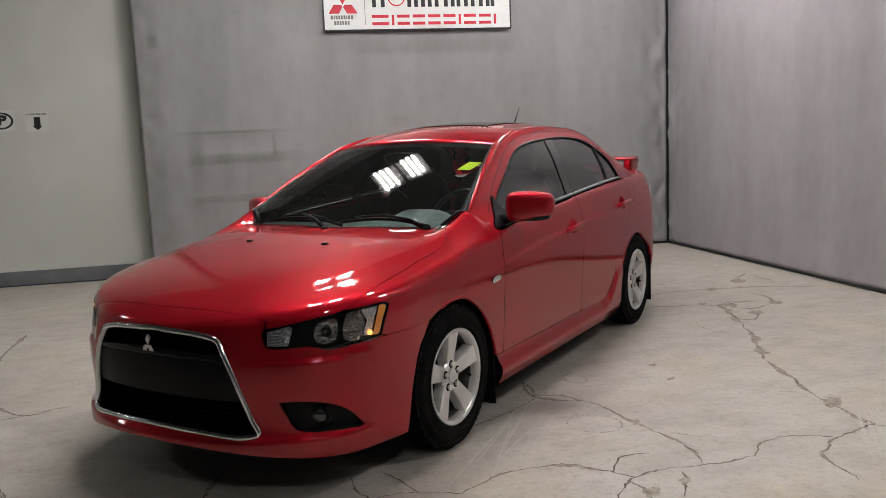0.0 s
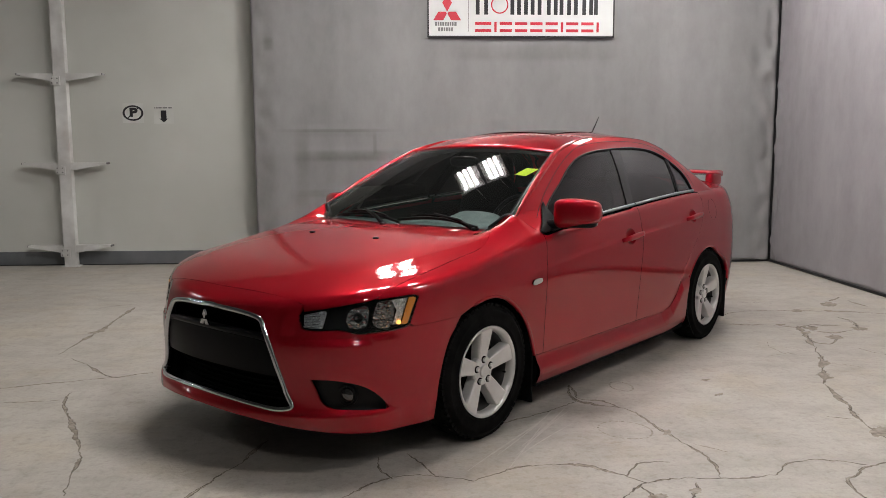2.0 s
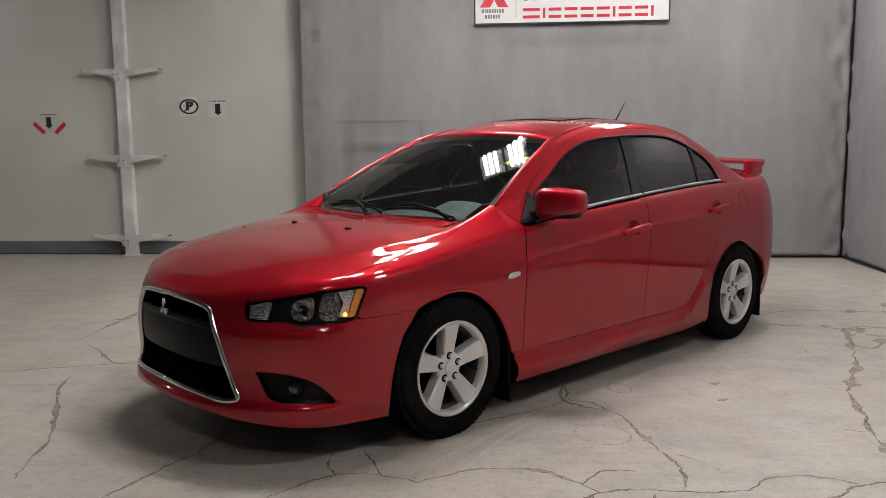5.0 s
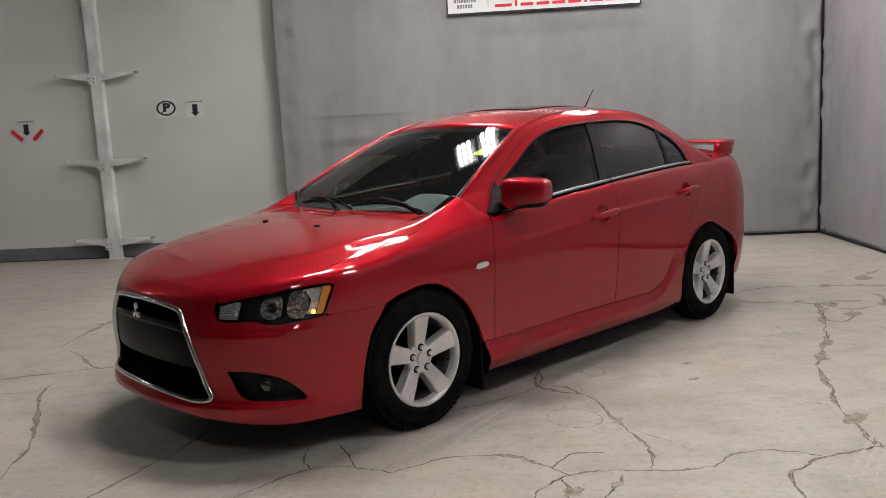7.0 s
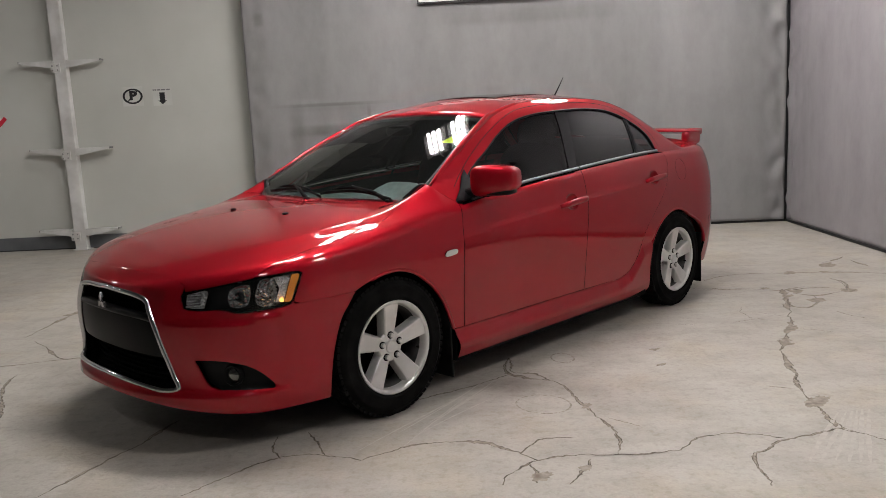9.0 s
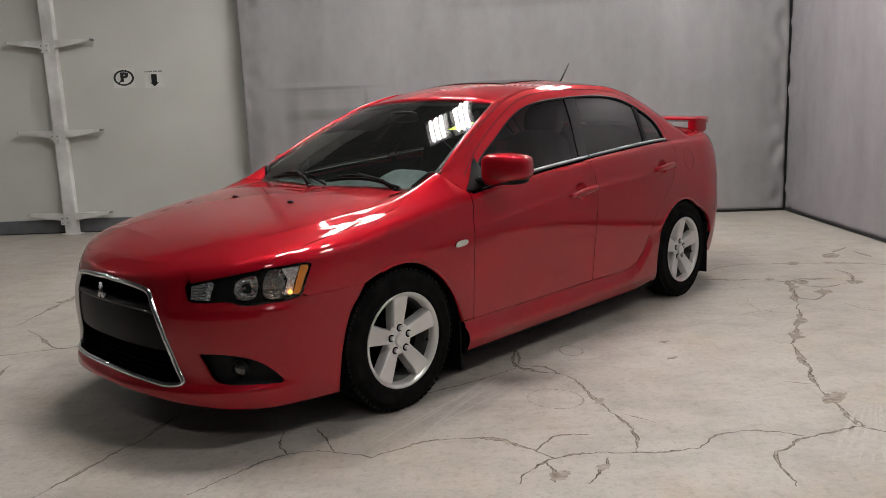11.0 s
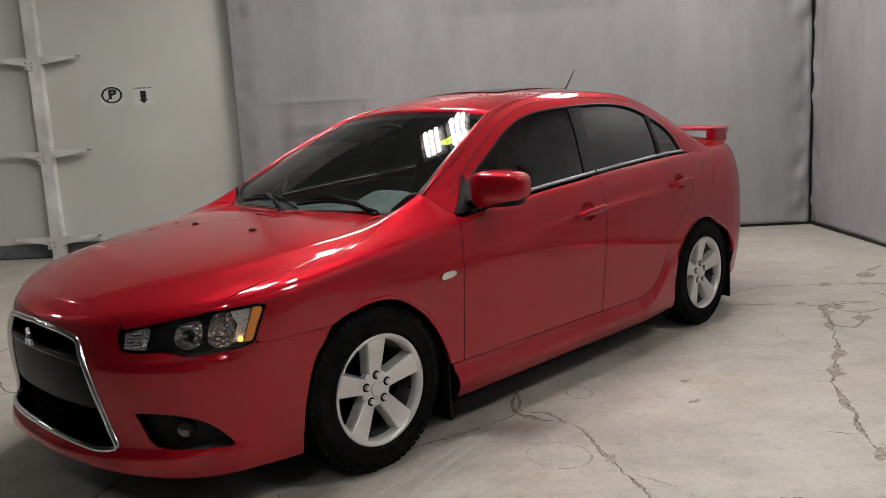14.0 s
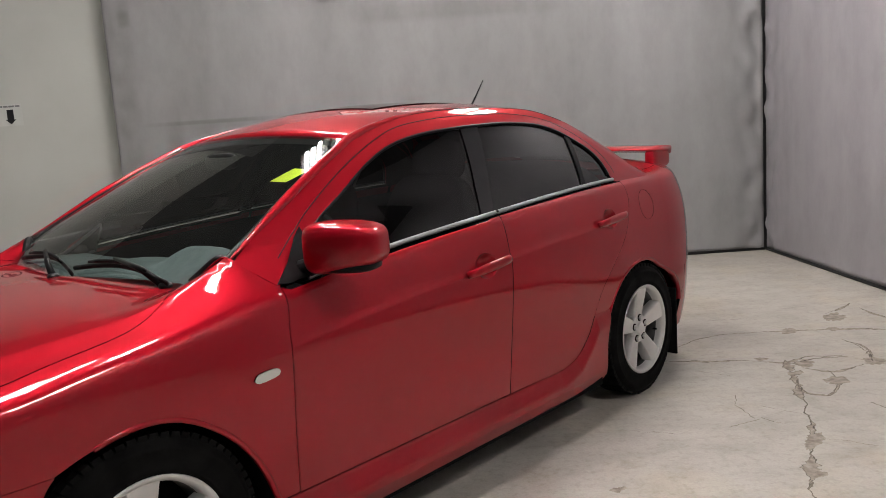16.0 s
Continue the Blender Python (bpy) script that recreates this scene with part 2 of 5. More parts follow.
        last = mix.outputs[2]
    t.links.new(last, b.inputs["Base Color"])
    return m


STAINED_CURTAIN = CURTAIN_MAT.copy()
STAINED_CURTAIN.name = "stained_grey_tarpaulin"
smudged(STAINED_CURTAIN, STAINS_AND_BANDS)
side_ramp = CURTAIN_MAT.node_tree.nodes["Color Ramp"].color_ramp
side_ramp.elements[0].color, side_ramp.elements[1].color = (0.272, 0.254, 0.268, 1), (0.350, 0.327, 0.345, 1)


# ---- mesh helpers ----
def mesh_object(name, verts, faces, mat, parent=None, label="", smooth=False):
    me = bpy.data.meshes.new(name)
    me.from_pydata([tuple(v) for v in verts], [], [tuple(f) for f in faces])
    me.materials.append(mat)
    if smooth:
        me.polygons.foreach_set("use_smooth", [True] * len(me.polygons))
    me.update()
    ob = new(name, me)
    if parent:
        ob.parent = parent
    if label:
        ob["label"] = label
    return ob


def part(name, bm, mat, parent=None, label="", smooth=False):
    me = bpy.data.meshes.new(name)
    bm.normal_update()
    bm.to_mesh(me)
    bm.free()
    me.materials.append(mat)
    if smooth:
        me.polygons.foreach_set("use_smooth", [True] * len(me.polygons))
    ob = new(name, me)
    if parent:
        ob.parent = parent
    if label:
        ob["label"] = label
    return ob


def box(bm, lo, hi, m=None, bevel=0.0):
    c = [(a + b) / 2 for a, b in zip(lo, hi)]
    d = [b - a for a, b in zip(lo, hi)]
    made = bmesh.ops.create_cube(bm, size=1, matrix=Matrix.Translation(c) @ Matrix.Diagonal((*d, 1)))
    vs = made["verts"]
    if bevel:
        es = list({e for v in vs for e in v.link_edges})
        out = bmesh.ops.bevel(bm, geom=es, offset=bevel, segments=2, affect="EDGES", profile=0.5)
        vs = list({v for v in vs if v.is_valid} | set(out["verts"]))
    if m is not None:
        bmesh.ops.transform(bm, matrix=m, verts=vs)
    return bm


# ---- the hall: p runs along the back wall from the corner, q into the hall ----
CORNER, TURN = (6.975, 0.12), radians(132.9)
HALL = Matrix.Translation((*CORNER, 0)) @ Matrix(((math.cos(TURN), -math.sin(TURN), 0, 0), (math.sin(TURN), math.cos(TURN), 0, 0), (0, 0, 1, 0), (0, 0, 0, 1)))
LONG, DEEP, HIGH = 15.0, 15.0, 4.6


def hall_box(name, lo, hi, mat, bevel=0.0, **tags):
    bm = bmesh.new()
    box(bm, lo, hi, None, bevel)
    ob = part(name, bm, mat)
    ob.matrix_world = HALL
    return tagged(ob, **tags) if tags else ob


hall_box("floor", (-0.6, -0.6, -0.2), (LONG, DEEP, 0), FLOOR_MAT, kind="structure")
hall_box("wall_back", (0, -0.5, 0), (LONG, -0.3, HIGH), WALL_MAT, kind="structure")
hall_box("wall_right", (-0.6, -0.5, 0), (-0.4, DEEP, HIGH), WALL_MAT, kind="structure")
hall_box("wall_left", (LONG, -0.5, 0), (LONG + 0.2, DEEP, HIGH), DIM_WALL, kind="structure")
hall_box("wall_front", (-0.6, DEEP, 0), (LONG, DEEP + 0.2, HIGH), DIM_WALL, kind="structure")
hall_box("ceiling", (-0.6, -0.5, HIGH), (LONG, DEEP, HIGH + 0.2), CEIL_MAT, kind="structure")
hall_box("baseboard", (6.3, -0.3, 0), (LONG, -0.282, 0.165), BASE_MAT, 0.004, kind="structure")
hall_box("baseboard_gap", (6.3, -0.3, 0.0), (LONG, -0.277, 0.012), PIPE_MAT, kind="structure")


def curtain(name, a, b, length, label):
    """A hanging tarpaulin with faint upright folds, puckered hems at its ends and a pipe in its foot."""
    nx, nz = int(length / 0.030), 130
    verts = []
    for i in range(nx + 1):
        u = length * i / nx
        for k in range(nz + 1):
            z = 0.028 + (HIGH - 0.028) * k / nz
            fold = 0.012 * noise.noise(Vector((u * 0.9, 3.1 * a, z * 0.10))) + 0.010 * noise.noise(Vector((u * 2.3, 7.7, z * 0.16)))
            edge = min(u, length - u)
            pucker = math.exp(-edge / 0.13) * (1 - math.exp(-edge / 0.03))
            if a == 0 and u > length / 2:
                pucker *= 0.35
            fold = fold * min(1, edge / 0.3) + 0.10 * pucker * noise.noise(Vector((u * 7, a, z * 5.5))) + 0.004 * noise.noise(Vector((u * 2.2, a, z * 2.6)))
            if a == 0 and 4.6 < u < 5.8:
                fade = min(1, (u - 4.6) / 0.25, (5.8 - u) / 0.25)
                fold += fade * (0.010 * math.exp(-((z - 1.59) / 0.035) ** 2) + 0.012 * math.exp(-((z - 1.30) / 0.07) ** 2) + 0.007 * math.exp(-((z - 0.86) / 0.05) ** 2))
            verts.append((u, fold, z) if a == 0 else (-fold, u, z))
    faces = []
    for i in range(nx):
        for k in range(nz):
            q = (i * (nz + 1) + k, (i + 1) * (nz + 1) + k, (i + 1) * (nz + 1) + k + 1, i * (nz + 1) + k + 1)
            faces.append(q if a else q[::-1])
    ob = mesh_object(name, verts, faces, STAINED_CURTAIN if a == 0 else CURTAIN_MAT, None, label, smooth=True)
    ob.location = (b[0], b[1], 0)
    ob.matrix_world = HALL @ Matrix.Translation((b[0], b[1], 0))
    k = ob.modifiers.new("thickness", "SOLIDIFY")
    k.thickness, k.offset = 0.006, -1
    ob["kind"] = "structure"
    bm = bmesh.new()
    m = Matrix.Rotation(radians(90), 4, "Y") if a == 0 else Matrix.Rotation(radians(-90), 4, "X")
    bmesh.ops.create_cone(bm, cap_ends=True, segments=14, radius1=0.013, radius2=0.013, depth=length, matrix=Matrix.Translation((length / 2, 0.004, 0.0155) if a == 0 else (0.004, length / 2, 0.0155)) @ m)
    part("hem_pipe", bm, PIPE_MAT, ob, "black pipe in the curtain's foot", smooth=True)


curtain("curtain_back", 0, (0.010, 0.0), 6.14, "grey tarpaulin curtain with stains and a black foot pipe")
curtain("curtain_right", 1, (-0.012, 0.016), 11.0, "grey tarpaulin curtain meeting the back curtain at the corner")
hall_box("corner_post", (-0.03, -0.05, 0.0), (0.012, -0.012, HIGH), PIPE_MAT, kind="structure")


# ---- body surface ----
def spline(*pts):
    """A natural cubic through (x, y) points, straight past its ends."""
    x, y = np.array([p[0] for p in pts], float), np.array([p[1] for p in pts], float)
    n, h = len(x), np.diff(x)
    a, r = np.eye(n), np.zeros(n)
    for i in range(1, n - 1):
        a[i, i - 1:i + 2] = h[i - 1], 2 * (h[i - 1] + h[i]), h[i]
        r[i] = 6 * ((y[i + 1] - y[i]) / h[i] - (y[i] - y[i - 1]) / h[i - 1])
    c = np.linalg.solve(a, r)

    def value(t):
        t = np.asarray(t, float)
        k = np.clip(np.searchsorted(x, t) - 1, 0, n - 2)
        u = np.clip(t, x[0], x[-1])
        p, q, hk = u - x[k], x[k + 1] - u, h[k]
        z = (c[k] * q**3 + c[k + 1] * p**3) / (6 * hk) + (y[k] / hk - c[k] * hk / 6) * q + (y[k + 1] / hk - c[k + 1] * hk / 6) * p
        s0 = (y[1] - y[0]) / h[0] - h[0] * (2 * c[0] + c[1]) / 6
        s1 = (y[-1] - y[-2]) / h[-1] + h[-1] * (c[-2] + 2 * c[-1]) / 6
        return z + np.minimum(t - x[0], 0) * s0 + np.maximum(t - x[-1], 0) * s1
    return value


XF, XR, ROLL, PF, PR = -0.25, 2.86, 0.6, 2.4, 3.0
S_NOSE, S_TAIL = XF - ROLL * math.pi / 2, XR + ROLL * math.pi / 2
width_at = spline((0.10, 0.81), (0.20, 0.845), (0.32, 0.862), (0.5, 0.8725), (0.7, 0.8800), (0.77, 0.8795), (0.85, 0.8735), (0.95, 0.855), (1.03, 0.828), (1.12, 0.78))
plan_taper = spline((-0.25, 0.985), (0.3, 0.998), (1.3, 1.0), (2.2, 0.998), (2.8, 0.975))
nose_x = spline((0.10, -0.90), (0.16, -0.965), (0.24, -0.985), (0.34, -0.965), (0.45, -0.967), (0.58, -0.964), (0.68, -0.940), (0.76, -0.895), (0.85, -0.80))
tail_x = spline((0.15, 3.42), (0.35, 3.56), (0.55, 3.60), (0.75, 3.58), (0.95, 3.56), (1.10, 3.52))
shoulder = spline((S_NOSE, 0.695), (-0.95, 0.725), (-0.6, 0.77), (-0.25, 0.815), (0.0, 0.855), (0.25, 0.893), (0.5, 0.93), (1.0, 0.985), (1.5, 1.02), (2.4, 1.066), (2.8, 1.068), (3.3, 1.06), (S_TAIL, 1.05))
hood_mid = spline((-0.946, 0.697), (-0.9, 0.735), (-0.8, 0.785), (-0.6, 0.845), (-0.35, 0.895), (-0.12, 0.932), (0.1, 0.957), (0.35, 0.975))
trunk_mid = spline((2.8, 1.10), (3.1, 1.125), (3.4, 1.128), (3.53, 1.05))


crease_z = spline((0.2, 0.735), (0.5, 0.766), (0.9, 0.804), (1.35, 0.836), (1.6, 0.852), (2.1, 0.874), (2.7, 0.89))
ledge_z = spline((-1.0, 0.575), (-0.83, 0.578), (-0.6, 0.585), (-0.45, 0.612), (-0.35, 0.628))


def soft_step(t):
    t = np.clip(t * 0.5 + 0.5, 0, 1)
    return t * t * (3 - 2 * t)


def side(s, z):
    """The painted skin of the left side, nose and tail: s runs along the outline, z up."""
    s, z = np.broadcast_arrays(np.asarray(s, float), np.asarray(z, float))
    w = width_at(z)
    f, r = np.clip((XF - s) / ROLL, 0, math.pi / 2), np.clip((s - XR) / ROLL, 0, math.pi / 2)
    w = w * plan_taper(np.clip(s, XF, XR))
    x = np.clip(s, XF, XR) + (nose_x(z) - XF) * np.sin(f) ** (2 / PF) + (tail_x(z) - XR) * np.sin(r) ** (2 / PR)
    # door crease, ledge under the lamp, lower lip of the bumper
    rise = crease_z(np.clip(s, 0.2, 2.7))
    w = w + 0.0062 * np.exp(-(np.where(z > rise, (z - rise) / 0.020, (z - rise) / 0.15)) ** 2) * np.clip((s - 0.25) / 0.4, 0, 1) * np.clip((2.55 - s) / 0.6, 0, 1)
    front = np.clip((-0.44 - s) / 0.12, 0, 1)
    step = front * (-0.014 * np.clip((s + 0.925) / 0.06, 0, 1) * soft_step((z - ledge_z(np.clip(s, -1.0, -0.35))) / 0.011) * np.clip((0.80 - z) / 0.12, 0, 1) + 0.020 * soft_step((0.283 - z) / 0.013))
    x = x - step * np.sin(f)
    y = (w + step * np.cos(f)) * np.clip(np.cos(f), 0, 1) ** (2 / PF) * np.clip(np.cos(r), 0, 1) ** (2 / PR)
    return np.stack([x, -y, z + 0 * x], -1)


def top(s, e, mid):
    """The skin above the shoulder: e runs from 1 at the shoulder to 0 at the middle of the car."""
    p = side(s, shoulder(s))
    x, y, z = p[..., 0], p[..., 1], p[..., 2]
    rise = np.maximum(mid(x) - z, 0)
    return np.stack([x, y * e, z + rise * (1 - np.clip(np.abs(e), 0, 1) ** 2.6) ** 0.62], -1)


ridge_over = spline((-0.7, 0.25), (-0.35, 0.228), (-0.15, 0.19), (0.0, 0.165), (0.1, 0.145), (0.25, 0.125))


def hood_ridge(s, over):
    """The crest along each side of the hood, sharp outwards and fading inwards."""
    r = ridge_over(np.clip(s, -0.7, 0.25))
    return 0.0085 * np.where(s < 0.7, np.clip((s + 0.62) / 0.4, 0, 1), 0) * np.clip((over - r + 0.07) / 0.07, 0, 1) * np.exp(-(np.maximum(over - r, 0) / 0.28) ** 2)


def cowl_rise(x, over):
    """The fender's top swelling up to the pillar's foot."""
    fall = np.clip((over - 0.13) / 0.13, 0, 1)
    along = np.where(x < 0.7, np.clip((x + 0.05) / 0.455, 0, 1) ** 2 * (1 - 0.1 * np.clip((x - 0.404) / 0.04, 0, 1)), 0)
    return 0.0906 * along * np.clip(over / 0.14, 0, 1) ** 1.1 * (1 - fall**2 * (3 - 2 * fall))


def hard_skin(s, v):
    """Side and fender top as one sheet: above the shoulder, v - shoulder is the way inwards in metres."""
    s, v = np.broadcast_arrays(np.asarray(s, float), np.asarray(v, float))
    h = shoulder(s)
    over = np.maximum(v - h, 0)
    mid = lambda x: np.where(x < 1.5, hood_mid(np.minimum(x, 0.4)), trunk_mid(np.maximum(x, 2.8)))
    half = np.maximum(-side(s, h)[..., 1], 1e-3)
    up = top(s, np.clip(1 - over / half, -1, 1), mid)
    up[..., 2] += cowl_rise(up[..., 0], over) + hood_ridge(s, over)
    return np.where((v > h)[..., None], up, side(s, np.minimum(v, h)))


def skin(s, v):
    """The same sheet with its shoulder rounded."""
    s, v = np.broadcast_arrays(np.asarray(s, float), np.asarray(v, float))
    h = shoulder(s)
    reach = np.minimum(0.045, 0.8 * np.maximum(-side(s, h)[..., 1], 1e-3)) * np.clip(1.6 - np.abs(v - h) / 0.09, 0, 1)
    out, total = 0, 0
    for k in np.linspace(-1, 1, 9):
        g = math.exp(-2.2 * k * k)
        out, total = out + g * hard_skin(s, v + k * reach), total + g
    return out / total


cabin_waist = spline((0.3, 0.072), (0.6, 0.058), (1.0, 0.042), (1.5, 0.012), (2.0, 0.0), (2.8, 0.0))
cabin_rim = spline((0.35, 1.05), (0.8, 1.265), (1.0, 1.355), (1.3, 1.42), (1.7, 1.448), (2.0, 1.44), (2.36, 1.365), (2.6, 1.23), (2.9, 1.08))


def glasshouse(x, z):
    """The leaning side of the cabin above the belt."""
    x, z = np.broadcast_arrays(np.asarray(x, float), np.asarray(z, float))
    b = shoulder(x)
    y = -side(np.clip(x, XF, XR), b)[..., 1] - 0.012 - 0.40 * (z - b) - 0.50 * (z - b) ** 2
    y = y - cabin_waist(x) * np.clip((z - b) / 0.12, 0.1, 1) - 5.0 * np.maximum(z - cabin_rim(x) + 0.05, 0) ** 2
    return np.stack([x, -y, z], -1)
# ---- end of body surface ----


# ---- panel building ----
from mathutils.geometry import delaunay_2d_cdt


def line(*pts, step=0.025):
    out = []
    for (a, b), (c, d) in zip(pts, pts[1:]):
        n = max(1, int(math.hypot(c - a, d - b) / step))
        out += [(a + (c - a) * i / n, b + (d - b) * i / n) for i in range(n)]
    return out


def bend(*pts, step=0.02):
    """Points along a smooth curve through pts, the last one left out."""
    q = [np.array(p, float) for p in pts]
    q = [2 * q[0] - q[1]] + q + [2 * q[-1] - q[-2]]
    out = []
    for a, b, c, d in zip(q, q[1:], q[2:], q[3:]):
        n = max(2, int(np.linalg.norm(c - b) / step))
        for i in range(n):
            t = i / n
            out.append(tuple(0.5 * (2 * b + (c - a) * t + (2 * a - 5 * b + 4 * c - d) * t**2 + (3 * b - a - 3 * c + d) * t**3)))
    return out


def inside(pts, poly):
    x, y = pts[:, 0], pts[:, 1]
    hit = np.zeros(len(pts), bool)
    for (x0, y0), (x1, y1) in zip(poly, poly[1:] + poly[:1]):
        if y0 != y1:
            hit ^= ((y0 > y) != (y1 > y)) & (x < (x1 - x0) * (y - y0) / (y1 - y0) + x0)
    return hit


def sheet_normals(F, uv, middle=(1.3, 0.0, 0.55)):
    h = 1.5e-3
    u, v = uv[:, 0], uv[:, 1]
    n = np.cross(F(u + h, v) - F(u - h, v), F(u, v + h) - F(u, v - h))
    size = np.linalg.norm(n, axis=1, keepdims=True)
    p = F(u, v)
    n = np.where(size > 1e-12, n / np.maximum(size, 1e-12), p - np.array(middle))
    n *= np.sign(((p - np.array(middle)) * n).sum(1, keepdims=True) + 1e-9)
    return p, n


def panel(name, F, outline, mat, parent, holes=(), step=0.03, depth=0.018, both=False, flip=False, offset=0.0, label="", cut_mid=True):
    """A trimmed piece of the sheet F(u, v) with edges turned in. flip: on the right side; both: with its mirror image, joined."""
    loops = [outline, *holes]
    pts, edges = [], []
    for loop in loops:
        k = len(pts)
        pts += loop
        edges += [(k + i, k + (i + 1) % len(loop)) for i in range(len(loop))]
    a = np.array(pts)
    us, vs = np.arange(a[:, 0].min(), a[:, 0].max(), step), np.arange(a[:, 1].min(), a[:, 1].max(), step)
    g = np.stack(np.meshgrid(us, vs, indexing="ij"), -1).reshape(-1, 2)
    if F is skin:
        for k in (-0.05, -0.035, -0.02, -0.01, 0.0, 0.01, 0.02, 0.035, 0.05):
            g = np.concatenate([g, np.stack([us, shoulder(us) + k], -1)])
        bonnet = us[(us > -0.62) & (us < 0.32)]
        for k in (-0.07, -0.045, -0.02, -0.006, 0.001, 0.008, 0.025):
            g = np.concatenate([g, np.stack([bonnet, shoulder(bonnet) + ridge_over(np.clip(bonnet, -0.7, 0.25)) + k], -1)])
        along = us[(us > 0.25) & (us < 2.55)]
        ridge = crease_z(along)
        g = g[np.abs(g[:, 1] - crease_z(np.clip(g[:, 0], 0.2, 2.7))) > 0.024]
        for k in (-0.018, -0.007, -0.001, 0.004, 0.010, 0.017, 0.024):
            g = np.concatenate([g, np.stack([along, ridge + k], -1)])
    g = g[inside(g, outline)]
    for hole in holes:
        g = g[~inside(g, hole)]
    if len(g):
        near = np.min(np.linalg.norm(g[:, None] - a[None], axis=2), axis=1)
        g = g[near > step * 0.45]
    uv, _, tris, *_ = delaunay_2d_cdt([Vector(p) for p in pts] + [Vector(p) for p in g], edges, [], 0, 1e-6)
    uv = np.array([tuple(p) for p in uv])
    tris = np.array([t for t in tris if len(t) == 3])
    c = uv[tris].mean(1)
    keep = inside(c, outline)
    for hole in holes:
        keep &= ~inside(c, hole)
    tris = tris[keep]
    used = np.unique(tris)
    uv, tris = uv[used], np.searchsorted(used, tris)
    p, n = sheet_normals(F, uv)
    p = p + n * offset
    if both:
        n[np.abs(p[:, 1]) < 2e-3, 1] = 0
        p[np.abs(p[:, 1]) < 2e-3, 1] = 0
        n /= np.maximum(np.linalg.norm(n, axis=1, keepdims=True), 1e-9)
    fn = np.cross(p[tris[:, 1]] - p[tris[:, 0]], p[tris[:, 2]] - p[tris[:, 0]])
    turned = (fn * n[tris].sum(1)).sum(1) < 0
    tris[turned] = tris[turned][:, ::-1]
    count = {}
    for t in tris:
        for i in range(3):
            e = (t[i], t[(i + 1) % 3])
            count[tuple(sorted(e))] = (count.get(tuple(sorted(e)), (0, 0))[0] + 1, e)
    rim = [e for k, e in count.values() if k == 1 and not (both and abs(p[e[0], 1]) < 2e-3 and abs(p[e[1], 1]) < 2e-3)]
    verts, normals = p.tolist(), []
    faces = [tuple(int(i) for i in t) for t in tris]
    normals = [n[i] for t in tris for i in t]
    if depth:
        inner = {}
        for e in rim:
            for i in e:
                if i not in inner:
                    inner[i] = len(verts)
                    verts.append((p[i] - n[i] * depth).tolist())
        for i, j in rim:
            faces.append((int(j), int(i), inner[i], inner[j]))
            q = np.cross(p[i] - p[j], n[i])
            q = q / max(np.linalg.norm(q), 1e-9)
            normals += [q * 0.92 + n[k] * 0.4 for k in (j, i)] + [q, q]
    v, nn = np.array(verts), np.array(normals)
    if flip or both:
        m = np.array([1, -1, 1])
        loops_of, k = [], 0
        for f in faces:
            loops_of.append(nn[k:k + len(f)])
            k += len(f)
        mf = [tuple(reversed(f)) for f in faces]
        mn = [l[::-1] * m for l in loops_of]
        if flip:
            v, faces, nn = v * m, mf, np.concatenate(mn)
        else:
            faces = faces + [tuple(i + len(v) for i in f) for f in mf]
            v, nn = np.concatenate([v, v * m]), np.concatenate([nn, *mn])
    ob = mesh_object(name, v.tolist(), faces, mat, parent, label, smooth=True)
    nn = nn / np.maximum(np.linalg.norm(nn, axis=1, keepdims=True), 1e-9)
    ob.data.normals_split_custom_set([tuple(x) for x in nn])
    return ob


def grid_sheet(name, points, mat, parent, label="", thick=0.0, outward=True):
    """A smooth sheet from an n x m array of points."""
    n, m = points.shape[:2]
    faces = [(i * m + j, (i + 1) * m + j, (i + 1) * m + j + 1, i * m + j + 1) for i in range(n - 1) for j in range(m - 1)]
    way = np.cross(points[1:, :-1] - points[:-1, :-1], points[:-1, 1:] - points[:-1, :-1])
    if outward and (way * (points[:-1, :-1] - np.array((1.3, 0, 0.4)))).sum() < 0:
        faces = [f[::-1] for f in faces]
    ob = mesh_object(name, points.reshape(-1, 3).tolist(), faces, mat, parent, label, smooth=True)
    if thick:
        k = ob.modifiers.new("thickness", "SOLIDIFY")
        k.thickness, k.offset = thick, -1
    return ob


# ---- the car ----
car = tagged(new("car"), "glossy red metallic four-door sedan with tinted windows", "car")


def mid_v(s):
    return float(shoulder(s) - side(s, shoulder(s))[1])


HOOD_FRONT = [(-0.842, 0.712), (-0.878, 0.765), (-0.900, 0.878), (-0.915, 1.05), (-0.92, mid_v(-0.92))]
LAMP_TOP = [(-0.849, 0.702), (-0.761, 0.719), (-0.688, 0.735), (-0.593, 0.750)]
HOOD_SIDE = [(-0.586, 0.755), (-0.535, 0.791), (-0.462, 0.827), (-0.359, 0.868), (-0.18, 0.912), (0.006, 0.944), (0.079, 0.963), (0.167, 1.006), (0.254, 1.077), (0.327, 1.154)]
LAMP_LOW = [(-0.864, 0.683), (-0.849, 0.643), (-0.834, 0.627), (-0.769, 0.624), (-0.710, 0.628), (-0.666, 0.617), (-0.630, 0.607), (-0.579, 0.610), (-0.498, 0.617), (-0.447, 0.627), (-0.436, 0.640)]
LAMP_BACK = [(-0.436, 0.640), (-0.425, 0.689), (-0.411, 0.745), (-0.418, 0.760), (-0.447, 0.765), (-0.513, 0.760), (-0.593, 0.752)]
ARCH_FRONT = [(-0.212, 0.627), (-0.236, 0.600), (-0.272, 0.520), (-0.301, 0.372), (-0.308, 0.269), (-0.308, 0.177)]
